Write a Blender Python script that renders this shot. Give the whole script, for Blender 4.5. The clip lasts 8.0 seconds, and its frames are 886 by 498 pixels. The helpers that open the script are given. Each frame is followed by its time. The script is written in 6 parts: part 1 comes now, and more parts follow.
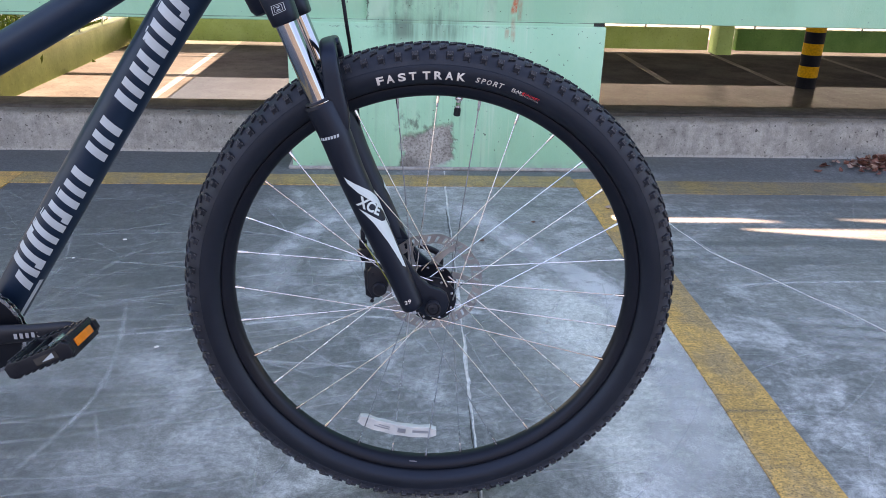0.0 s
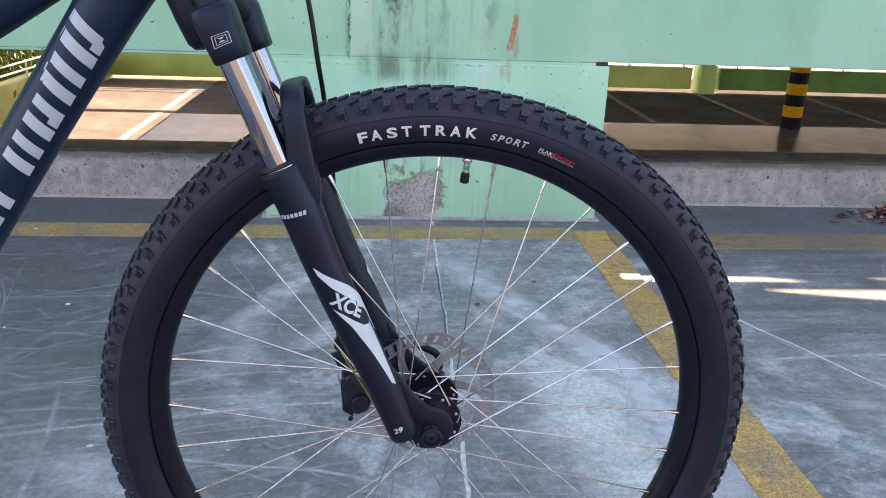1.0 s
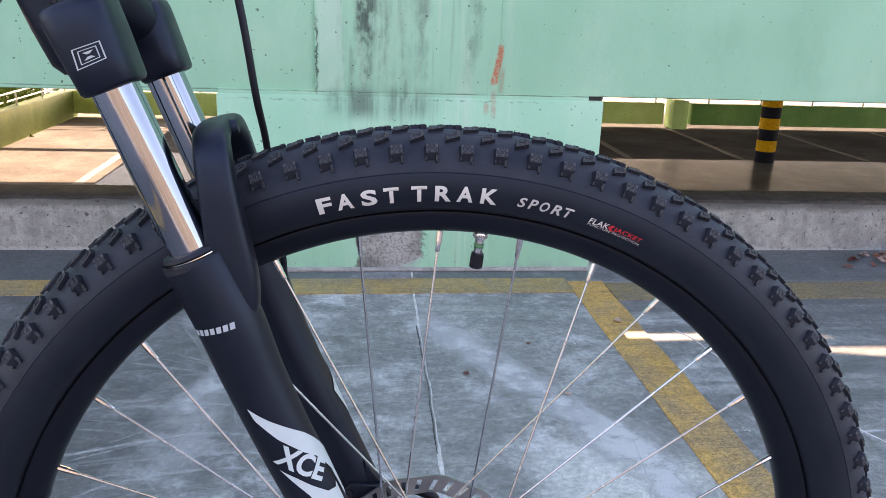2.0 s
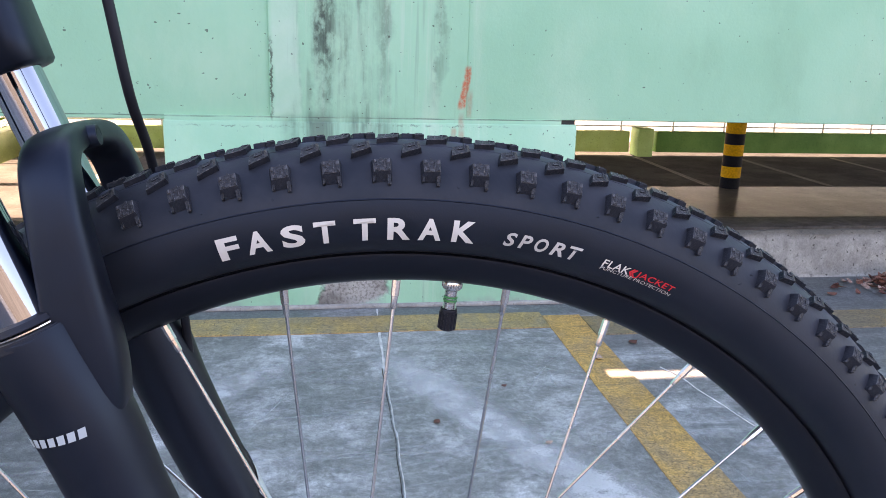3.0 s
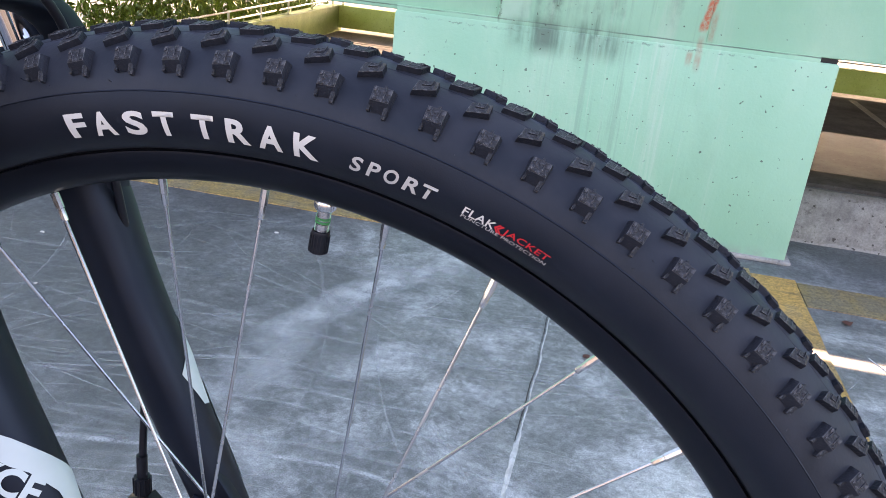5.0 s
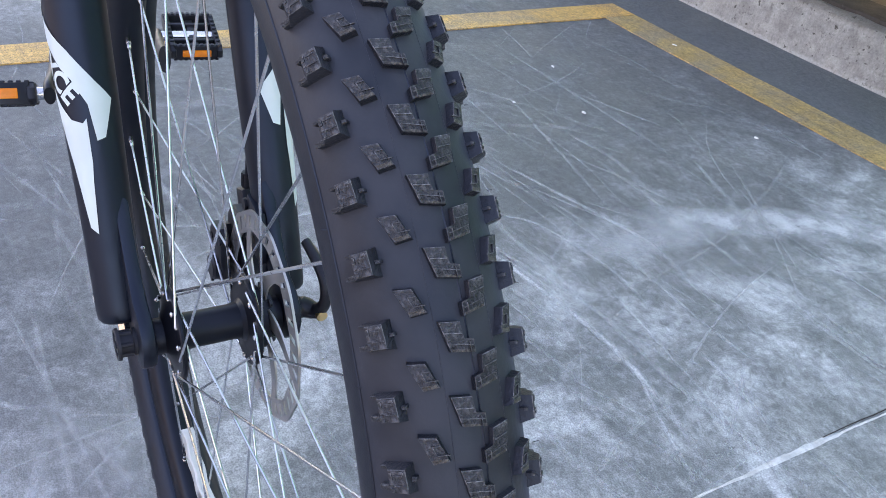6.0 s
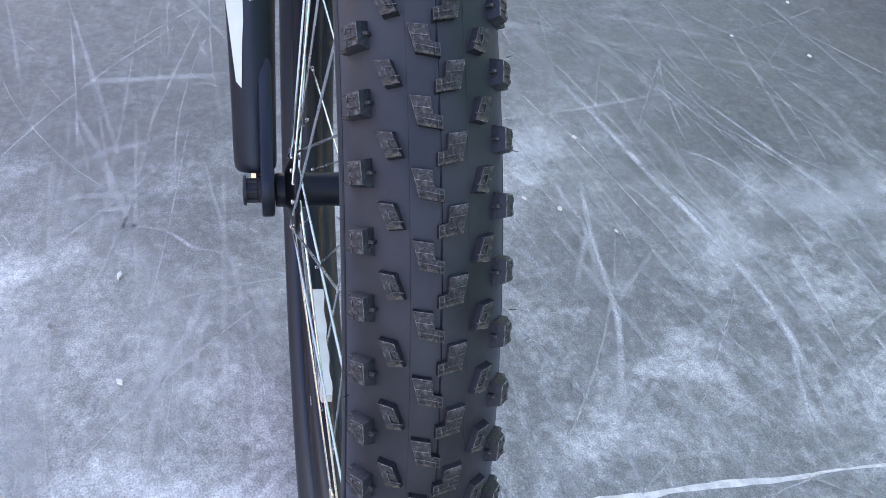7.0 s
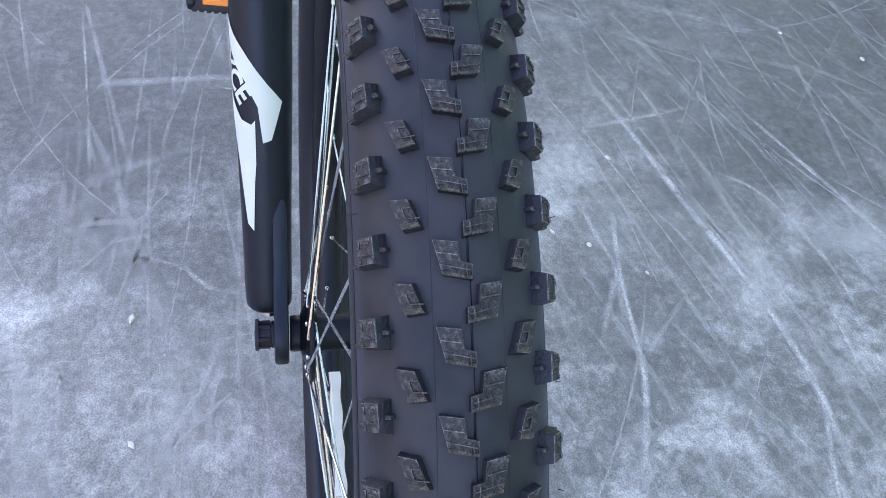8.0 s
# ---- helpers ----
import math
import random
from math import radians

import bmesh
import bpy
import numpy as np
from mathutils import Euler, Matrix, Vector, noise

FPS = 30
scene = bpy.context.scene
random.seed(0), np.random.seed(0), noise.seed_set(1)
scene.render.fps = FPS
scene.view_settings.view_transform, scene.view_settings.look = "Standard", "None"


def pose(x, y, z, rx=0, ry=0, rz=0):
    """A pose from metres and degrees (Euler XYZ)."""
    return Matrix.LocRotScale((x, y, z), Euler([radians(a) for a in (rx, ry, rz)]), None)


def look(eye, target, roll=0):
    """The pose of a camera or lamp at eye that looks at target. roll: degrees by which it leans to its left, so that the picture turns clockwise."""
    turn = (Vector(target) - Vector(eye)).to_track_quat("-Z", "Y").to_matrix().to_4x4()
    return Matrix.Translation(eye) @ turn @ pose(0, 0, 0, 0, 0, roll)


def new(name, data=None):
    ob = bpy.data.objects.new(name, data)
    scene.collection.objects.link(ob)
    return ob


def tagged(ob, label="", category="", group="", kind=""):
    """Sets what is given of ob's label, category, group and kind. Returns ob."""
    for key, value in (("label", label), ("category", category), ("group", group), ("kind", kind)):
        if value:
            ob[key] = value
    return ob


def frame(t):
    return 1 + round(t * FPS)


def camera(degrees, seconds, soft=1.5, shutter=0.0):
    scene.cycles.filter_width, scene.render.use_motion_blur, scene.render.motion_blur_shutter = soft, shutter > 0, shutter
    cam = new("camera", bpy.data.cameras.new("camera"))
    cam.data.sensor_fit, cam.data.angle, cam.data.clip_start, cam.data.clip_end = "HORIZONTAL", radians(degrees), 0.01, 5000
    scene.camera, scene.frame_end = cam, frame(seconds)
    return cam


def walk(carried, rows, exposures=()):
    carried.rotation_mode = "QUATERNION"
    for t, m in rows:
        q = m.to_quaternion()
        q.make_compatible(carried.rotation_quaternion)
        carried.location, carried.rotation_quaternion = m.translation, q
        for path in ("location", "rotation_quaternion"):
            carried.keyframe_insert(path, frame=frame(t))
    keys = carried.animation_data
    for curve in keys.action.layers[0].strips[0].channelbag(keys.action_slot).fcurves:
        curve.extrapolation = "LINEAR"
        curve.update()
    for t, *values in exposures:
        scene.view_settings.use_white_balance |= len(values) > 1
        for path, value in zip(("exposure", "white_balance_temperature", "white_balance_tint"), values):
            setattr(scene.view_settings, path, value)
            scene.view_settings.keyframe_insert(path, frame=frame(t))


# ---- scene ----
cam = camera(58.5, 8.0, soft=0.9)

PATH = [
    (0, (-0.0512, -1.0797, 0.8871), (0.0053, -0.1574, 0.5047), 1.58),
    (0.3, (-0.0558, -1.0081, 0.8742), (0.0056, -0.0817, 0.5027), 1.76),
    (0.5, (-0.0578, -0.9481, 0.8629), (0.0077, -0.0179, 0.5016), 1.76),
    (0.8, (-0.0580, -0.8563, 0.8584), (0.0160, 0.0772, 0.5075), 2.11),
    (1, (-0.0578, -0.7936, 0.8543), (0.0210, 0.1434, 0.5140), 2.13),
    (1.5, (-0.0611, -0.6375, 0.8369), (0.0331, 0.3055, 0.5178), 2.25),
    (1.8, (-0.0611, -0.5614, 0.8254), (0.0436, 0.3844, 0.5181), 2.20),
    (2, (-0.0572, -0.5197, 0.8168), (0.0549, 0.4286, 0.5200), 2.03),
    (2.2, (-0.0532, -0.4784, 0.8085), (0.0689, 0.4713, 0.5201), 1.94),
    (3.3, (-0.0314, -0.3597, 0.7815), (0.1303, 0.5952, 0.5295), 1.68),
    (3.5, (-0.0355, -0.3590, 0.7830), (0.1318, 0.5949, 0.5338), 1.68),
    (4, (-0.0382, -0.3586, 0.7853), (0.1208, 0.5947, 0.5285), 2.36),
    (4.2, (-0.0333, -0.3558, 0.7888), (0.1147, 0.5974, 0.5253), 2.68),
    (5.3, (0.2632, -0.2689, 0.7869), (-0.0984, 0.5445, 0.3312), 7.31),
    (5.5, (0.3370, -0.2220, 0.7678), (-0.1551, 0.4958, 0.2754), 8.09),
    (5.7, (0.3885, -0.1707, 0.7622), (-0.2065, 0.4408, 0.2407), 8.15),
    (6, (0.4432, -0.1115, 0.7578), (-0.2390, 0.3542, 0.1941), 8.24),
    (6.2, (0.4719, -0.0855, 0.7543), (-0.2396, 0.2989, 0.1661), 7.80),
    (6.5, (0.4887, -0.0667, 0.7452), (-0.2367, 0.2215, 0.1201), 7.52),
    (7, (0.4924, -0.0491, 0.7524), (-0.2254, 0.1644, 0.0897), 7.09),
    (7.5, (0.4452, -0.0382, 0.7898), (-0.2443, 0.1523, 0.0910), 7.46),
    (7.8, (0.3897, -0.0397, 0.8189), (-0.2759, 0.1464, 0.0962), 8.09),
    (8, (0.3422, -0.0350, 0.8374), (-0.3114, 0.1492, 0.1034), 8.40),
]
walk(cam, [(t, look(eye, target, roll)) for t, eye, target, roll in PATH],
     exposures=[(0.0, 2.68, 8100, 30), (2.0, 2.74, 8330, 31), (3.5, 2.99, 8200, 32), (4.2, 3.01, 8250, 32), (5.3, 2.91, 8450, 31), (5.6, 3.14, 8500, 31), (6.0, 3.20, 8500, 31), (8.0, 3.25, 8450, 30)])

# ---- light: open sky over the near deck, low sun behind the green wall ----
SUN_EL, SUN_AZ = 24.0, 10.0  # degrees; azimuth clockwise from +y
world = bpy.data.worlds.new("sky")
scene.world = world
world.use_nodes = True
wn = world.node_tree
sky = wn.nodes.new("ShaderNodeTexSky")
sky.sky_type, sky.sun_disc = "NISHITA", False
sky.sun_elevation, sky.sun_rotation = radians(SUN_EL), radians(SUN_AZ)
sky.air_density, sky.dust_density = 1.0, 0.9
wn.nodes["Background"].inputs["Strength"].default_value = 0.12
wn.links.new(sky.outputs[0], wn.nodes["Background"].inputs["Color"])
sun = new("sun", bpy.data.lights.new("sun", "SUN"))
sun.data.energy, sun.data.angle, sun.data.color = 3.8, radians(0.13), (1.0, 0.83, 0.65)
to_sun = Vector((math.sin(radians(SUN_AZ)) * math.cos(radians(SUN_EL)), math.cos(radians(SUN_AZ)) * math.cos(radians(SUN_EL)), math.sin(radians(SUN_EL))))
sun.matrix_world = look(to_sun * 40, (0, 0, 0))


# ---- material helpers ----
class Mat:
    """A node material with small helpers; coordinates are the object's own metres."""

    def __init__(self, name, color, rough=0.5, metal=0.0, spec=0.5):
        self.m = bpy.data.materials.new(name)
        self.m.use_nodes = True
        self.t = self.m.node_tree
        self.b = self.t.nodes["Principled BSDF"]
        self.b.inputs["Base Color"].default_value = (*color, 1)
        self.b.inputs["Roughness"].default_value = rough
        self.b.inputs["Metallic"].default_value = metal
        self.b.inputs["Specular IOR Level"].default_value = spec
        self.co = self.t.nodes.new("ShaderNodeTexCoord").outputs["Object"]
        self.height = None

    def link(self, a, b):
        self.t.links.new(a, b)

    def mapped(self, scale=(1, 1, 1), rot=0.0, loc=(0, 0, 0)):
        n = self.t.nodes.new("ShaderNodeMapping")
        n.inputs["Scale"].default_value = scale
        n.inputs["Rotation"].default_value = (0, 0, radians(rot))
        n.inputs["Location"].default_value = loc
        self.link(self.co, n.inputs[0])
        return n.outputs[0]

    def noise(self, scale, detail=4.0, rough=0.55, co=None, distort=0.0):
        n = self.t.nodes.new("ShaderNodeTexNoise")
        n.inputs["Scale"].default_value, n.inputs["Detail"].default_value = scale, detail
        n.inputs["Roughness"].default_value, n.inputs["Distortion"].default_value = rough, distort
        self.link(co if co is not None else self.co, n.inputs["Vector"])
        return n.outputs["Fac"]

    def axis(self, which):
        n = self.t.nodes.new("ShaderNodeSeparateXYZ")
        self.link(self.co, n.inputs[0])
        return n.outputs["XYZ".index(which)]

    def put(self, a, socket):
        if hasattr(a, "links"):
            self.link(a, socket)
        else:
            socket.default_value = a

    def math(self, op, a, b=0.0, clamp=False):
        n = self.t.nodes.new("ShaderNodeMath")
        n.operation, n.use_clamp = op, clamp
        self.put(a, n.inputs[0])
        self.put(b, n.inputs[1])
        return n.outputs[0]

    def step(self, a, lo, hi, out_lo=0.0, out_hi=1.0):
        n = self.t.nodes.new("ShaderNodeMapRange")
        n.interpolation_type = "SMOOTHSTEP"
        self.put(a, n.inputs["Value"])
        n.inputs["From Min"].default_value, n.inputs["From Max"].default_value = lo, hi
        n.inputs["To Min"].default_value, n.inputs["To Max"].default_value = out_lo, out_hi
        return n.outputs["Result"]

    def near(self, a, centre, inner, outer):
        """1 where a lies within inner of centre, fading to 0 at outer."""
        d = self.math("ABSOLUTE", self.math("SUBTRACT", a, centre))
        return self.step(d, inner, outer, 1.0, 0.0)

    def mix(self, fac, a, b):
        n = self.t.nodes.new("ShaderNodeMix")
        n.data_type = "RGBA"
        self.put(fac, n.inputs["Factor"])
        for v, s in ((a, n.inputs[6]), (b, n.inputs[7])):
            self.put(v if hasattr(v, "links") else (*v, 1), s)
        return n.outputs[2]

    def times(self, c, fac):
        """Colour c made lighter or darker by a factor."""
        n = self.t.nodes.new("ShaderNodeVectorMath")
        n.operation = "SCALE"
        self.link(c, n.inputs[0])
        self.put(fac, n.inputs["Scale"])
        return n.outputs[0]

    def color(self, c):
        self.link(c, self.b.inputs["Base Color"])
        return self

    def rough(self, a, lo, hi):
        self.link(self.step(a, 0.3, 0.7, lo, hi), self.b.inputs["Roughness"])
        return self

    def bump(self, a, dist, strength=1.0):
        n = self.t.nodes.new("ShaderNodeBump")
        n.inputs["Distance"].default_value, n.inputs["Strength"].default_value = dist, strength
        self.link(a, n.inputs["Height"])
        if self.height is not None:
            self.link(self.height, n.inputs["Normal"])
        self.height = n.outputs[0]
        self.link(n.outputs[0], self.b.inputs["Normal"])
        return self


def coated(name, color, rough, grain=900.0, metal=0.0, vary=0.25, bump=0.00006, spec=0.5, sky_tint=None, sky_sheen=None):
    """Paint, rubber or plastic with fine grain and faint wear."""
    m = Mat(name, color, rough, metal, spec)
    # Blue sky reflections are put into the specular and sheen colours.
    if sky_tint:
        m.b.inputs["Specular Tint"].default_value = (*sky_tint, 1)
    if sky_sheen:
        m.b.inputs["Sheen Weight"].default_value, m.b.inputs["Sheen Roughness"].default_value = sky_sheen[3], 0.45
        m.b.inputs["Sheen Tint"].default_value = (*sky_sheen[:3], 1)
    big, fine = m.noise(35.0, 4.0), m.noise(grain, 3.0)
    dark, light = [tuple(c * k for c in color) for k in (1 - vary, 1 + vary)]
    m.color(m.mix(m.step(big, 0.3, 0.7), dark, light))
    m.rough(big, rough * 0.88, min(1.0, rough * 1.12))
    m.bump(fine, bump)
    return m.m

# ---- materials ----
RUBBER = coated("tyre_rubber", (0.0080, 0.0085, 0.0116), 0.48, 1400.0, vary=0.18, bump=0.00006, spec=0.48, sky_tint=(0.50, 0.70, 1.0))
# The same rubber, lighter and bluer: skylight on the crown put into the colour.
TREAD = coated("skylit_crown_rubber", (0.0178, 0.0181, 0.0212), 0.55, 500.0, vary=0.5, bump=0.0001, spec=0.44, sky_tint=(0.60, 0.77, 1.0), sky_sheen=(0.48, 0.62, 1.0, 0.14))
KNOB = coated("tread_rubber", (0.0150, 0.0158, 0.0200), 0.5, 700.0, vary=0.5, bump=0.0005, spec=0.42, sky_tint=(0.6, 0.76, 1.0))
MATT = coated("matt_black_paint", (0.0048, 0.0054, 0.0090), 0.44, 1500.0, vary=0.1, bump=0.00002, spec=0.50, sky_tint=(0.48, 0.68, 1.0))
BLACK_RIM = coated("black_anodised_alloy", (0.0042, 0.0048, 0.0075), 0.40, 1500.0, vary=0.12, bump=0.00002, spec=0.34, sky_tint=(0.62, 0.76, 1.0))
BLACK_PLASTIC = coated("black_plastic", (0.013, 0.013, 0.016), 0.42, 900.0, vary=0.2, spec=0.34, sky_tint=(0.62, 0.76, 1.0))
NAVY = coated("navy_frame_paint", (0.0065, 0.0180, 0.0385), 0.38, 1500.0, vary=0.08, bump=0.00001, spec=0.32, sky_tint=(0.7, 0.85, 1.0))
SILVER_INK = coated("silver_print", (0.40, 0.47, 0.51), 0.42, 900.0, vary=0.05, bump=0.00001)
WHITE_INK = coated("white_print", (0.66, 0.645, 0.61), 0.5, 900.0, vary=0.04, bump=0.00001)
GREY_INK = coated("grey_print", (0.34, 0.35, 0.37), 0.5, 900.0, vary=0.05, bump=0.00001)
SPORT_INK = coated("light_grey_print", (0.50, 0.49, 0.47), 0.5, 900.0, vary=0.05, bump=0.00001)
RED_INK = coated("red_print", (0.66, 0.022, 0.03), 0.5, 900.0, vary=0.05, bump=0.00001)
PALE_INK = coated("pale_grey_print", (0.52, 0.62, 0.64), 0.45, 900.0, vary=0.04, bump=0.00001)
STEEL = coated("stainless_spoke", (0.56, 0.59, 0.63), 0.26, 2000.0, metal=1.0, vary=0.1, bump=0.00001)
NICKEL = coated("nickel_plate", (0.64, 0.65, 0.66), 0.22, 2000.0, metal=1.0, vary=0.08, bump=0.00001)
CHROME = coated("chrome_plate", (0.33, 0.36, 0.41), 0.055, 1500.0, metal=1.0, vary=0.04, bump=0.000004)
ROTOR = coated("brushed_rotor_steel", (0.38, 0.39, 0.405), 0.42, 2200.0, metal=0.9, vary=0.2)
BRASS = coated("brass_bolt", (0.65, 0.48, 0.25), 0.3, 1500.0, metal=1.0, vary=0.1)
GREEN_RING = coated("green_lacquer", (0.02, 0.22, 0.07), 0.35, 1500.0)
YELLOW_TAPE = coated("yellow_tape", (0.45, 0.48, 0.06), 0.5, 900.0)
AMBER = coated("amber_reflector", (0.85, 0.22, 0.015), 0.25, 600.0, vary=0.15, bump=0.0003)
LABEL_FILM = coated("white_label_film", (0.66, 0.68, 0.68), 0.4, 500.0, vary=0.1, bump=0.0001)
LABEL_FILM.node_tree.nodes["Principled BSDF"].inputs["Alpha"].default_value = 0.66
LABEL_INK = coated("faint_label_print", (0.20, 0.22, 0.25), 0.5, 500.0, vary=0.1, bump=0.00002)
YELLOW_BAND = coated("yellow_column_paint", (0.62, 0.33, 0.015), 0.6, 60.0, vary=0.2, spec=0.1)
BLACK_BAND = coated("black_column_paint", (0.010, 0.012, 0.024), 0.6, 60.0, vary=0.2, spec=0.1)
WHITE_LINE = coated("white_road_paint", (0.25, 0.245, 0.235), 0.7, 60.0, vary=0.3)
WHITE_RAIL = coated("white_rail_paint", (0.8, 0.8, 0.78), 0.5, 60.0, vary=0.1)
DARK_GAP = coated("dark_joint_and_hole_shade", (0.035, 0.033, 0.031), 0.9, 200.0, vary=0.4)


def dead_leaf():
    """Brown leaf blades, from dark russet to bleached tan, each its own tone."""
    m = Mat("dry_leaf", (0.2, 0.08, 0.05), 0.75)
    info = m.t.nodes.new("ShaderNodeObjectInfo")
    own, fine = info.outputs["Random"], m.noise(300.0, 3.0, 0.65)
    c = m.mix(m.step(own, 0.1, 0.6), (0.115, 0.042, 0.032), (0.24, 0.10, 0.072))
    c = m.mix(m.step(own, 0.72, 0.80, 0.0, 0.9), c, (0.42, 0.29, 0.24))
    m.color(m.times(c, m.step(fine, 0.35, 0.65, 0.6, 1.3)))
    m.bump(fine, 0.0004)
    return m.m


LEAF_DRY = dead_leaf()
CHIP = coated("pale_render_chip", (0.62, 0.63, 0.62), 0.7, 400.0, vary=0.2, bump=0.0003)
LEAF_GREEN = coated("green_leaf", (0.13, 0.20, 0.03), 0.55, 100.0, vary=0.4)


def rough_rubber(name, color, pale):
    """Moulded block faces: coarse pimples with greyed, scuffed tips."""
    m = Mat(name, color, 0.6, 0.0, 0.4)
    # bluish highlight colour in place of reflected sky
    m.b.inputs["Specular Tint"].default_value = (0.75, 0.86, 1.0, 1)
    pimple, fine, big = m.noise(560.0, 2.0, 0.6), m.noise(1500.0, 2.0), m.noise(60.0, 3.0)
    c = m.mix(m.step(pimple, 0.46, 0.66), color, pale)
    m.color(m.times(c, m.step(big, 0.35, 0.65, 0.65, 1.35)))
    m.bump(pimple, 0.0016).bump(fine, 0.0004)
    return m.m


# Worn, pebbled block tops; part of their lightness is top light put into colour.
KNOB_TOP = rough_rubber("worn_toplit_face", (0.0250, 0.0255, 0.0285), (0.066, 0.067, 0.073))
KNOB_WORN = rough_rubber("dusty_tread_edge", (0.052, 0.046, 0.040), (0.12, 0.108, 0.095))
KNOB_EDGE = rough_rubber("scuffed_tread_edge", (0.066, 0.068, 0.074), (0.165, 0.165, 0.175))


def concrete_floor():
    """Power-floated deck: fine grain, pale dusty patches, long thin scuffs."""
    m = Mat("scuffed_deck_concrete", (0.2, 0.2, 0.190), 0.62)
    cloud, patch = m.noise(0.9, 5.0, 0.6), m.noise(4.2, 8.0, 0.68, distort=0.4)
    mottle, grain, speck = m.noise(24.0, 7.0, 0.72), m.noise(420.0, 2.0, 0.6), m.noise(700.0, 2.0, 0.6)
    c = m.mix(m.step(cloud, 0.34, 0.66), (0.150, 0.156, 0.162), (0.255, 0.26, 0.258))
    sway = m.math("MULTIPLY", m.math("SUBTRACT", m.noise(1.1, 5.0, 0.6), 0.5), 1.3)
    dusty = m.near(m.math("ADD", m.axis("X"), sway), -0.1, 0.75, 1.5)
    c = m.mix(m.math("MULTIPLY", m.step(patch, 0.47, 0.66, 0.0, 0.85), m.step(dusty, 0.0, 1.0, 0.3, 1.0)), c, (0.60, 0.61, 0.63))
    c = m.mix(m.step(m.noise(7.0, 6.0, 0.65), 0.52, 0.70, 0.0, 0.6), c, (0.115, 0.12, 0.123))
    c = m.mix(m.step(mottle, 0.48, 0.70, 0.0, 0.45), c, (0.50, 0.51, 0.53))
    c = m.mix(m.step(mottle, 0.50, 0.30, 0.0, 0.45), c, (0.105, 0.11, 0.114))
    # the brushed bands of many passing wheels
    brush = m.noise(9.0, 8.0, 0.75, m.mapped((0.15, 1.0, 1), 8))
    c = m.mix(m.step(brush, 0.50, 0.70, 0.0, 0.35), c, (0.46, 0.465, 0.456))
    brush = m.noise(6.0, 8.0, 0.75, m.mapped((1.0, 0.2, 1), -24))
    c = m.mix(m.step(brush, 0.54, 0.72, 0.0, 0.3), c, (0.46, 0.465, 0.456))
    # dust lies thickest ahead of the bay's middle, oil and grime behind it
    drift = m.math("MULTIPLY", m.math("SUBTRACT", m.noise(0.9, 6.0, 0.6), 0.5), 1.9)
    grime = m.near(m.math("ADD", m.axis("X"), drift), -1.15, 0.40, 1.0)
    c = m.mix(m.math("MULTIPLY", grime, m.step(mottle, 0.3, 0.7, 0.95, 0.72)), c, (0.080, 0.085, 0.091))
    x, y = m.axis("X"), m.axis("Y")
    spill = m.math("MULTIPLY", m.near(x, 0.46, 0.09, 0.24), m.near(y, 0.40, 0.25, 0.5))
    c = m.mix(m.math("MULTIPLY", spill, m.step(patch, 0.35, 0.6, 0.4, 1.0)), c, (0.60, 0.61, 0.589))
    # darker strip beside the kerb and the wheel-polished ground before it
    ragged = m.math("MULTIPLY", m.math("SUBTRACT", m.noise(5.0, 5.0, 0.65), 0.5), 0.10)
    kerb_strip = m.math("MULTIPLY", m.near(m.math("ADD", y, ragged), 1.95, 0.17, 0.25), m.step(patch, 0.3, 0.7, 0.85, 0.55))
    c = m.mix(kerb_strip, c, (0.104, 0.122, 0.125))
    lanes = m.noise(11.0, 7.0, 0.72, m.mapped((0.10, 1.0, 1), 2))
    polished = m.math("MULTIPLY", m.near(x, 2.6, 1.7, 2.1), m.near(m.math("ADD", y, ragged), 1.30, 0.30, 0.62))
    c = m.mix(m.math("MULTIPLY", polished, m.step(lanes, 0.62, 0.40, 0.15, 0.85)), c, (0.115, 0.125, 0.131))
    c = m.times(c, m.step(grain, 0.32, 0.68, 0.72, 1.28))
    c = m.times(c, m.step(m.noise(85.0, 4.0, 0.62, distort=0.5), 0.33, 0.67, 0.80, 1.20))
    c = m.mix(m.step(m.noise(95.0, 2.0, 0.6), 0.70, 0.76, 0.0, 0.6), c, (0.07, 0.075, 0.076))
    m.color(c)
    m.rough(patch, 0.5, 0.72)
    m.bump(grain, 0.0004).bump(speck, 0.0002)
    return m.m


def road_paint(name, color, bare, keep):
    """Worn line paint with thin scraped streaks and worn-through grain."""
    m = Mat(name, color, 0.6)
    worn, grain, big = m.noise(7.0, 6.0, 0.68, m.mapped((1.0, 0.5, 1), 25)), m.noise(240.0, 4.0, 0.72), m.noise(3.0, 4.0)
    c = m.mix(m.step(big, 0.3, 0.7), tuple(v * 0.78 for v in color), tuple(v * 1.1 for v in color))
    c = m.mix(m.step(worn, keep, keep + 0.2, 0.0, 0.75), c, bare)
    for rot, lo in ((58, 0.55), (20, 0.58), (105, 0.57)):
        streak = m.noise(42.0, 5.0, 0.7, m.mapped((0.09, 1.0, 1), rot))
        c = m.mix(m.step(streak, lo, lo + 0.12, 0.0, 0.55), c, tuple(v * 0.6 for v in bare))
        c = m.mix(m.step(streak, 1 - lo, 0.88 - lo, 0.0, 0.35), c, tuple(min(0.8, v * 1.25 + 0.03) for v in color))
    c = m.mix(m.step(grain, 0.53, 0.68, 0.0, 0.55), c, tuple(v * 1.1 + 0.02 for v in color))
    c = m.mix(m.step(grain, 0.50, 0.37, 0.0, 0.8), c, tuple(v * 0.35 for v in bare))
    c = m.times(c, m.step(m.noise(110.0, 3.0, 0.7), 0.34, 0.66, 0.78, 1.22))
    m.color(c)
    m.bump(grain, 0.0005)
    return m.m


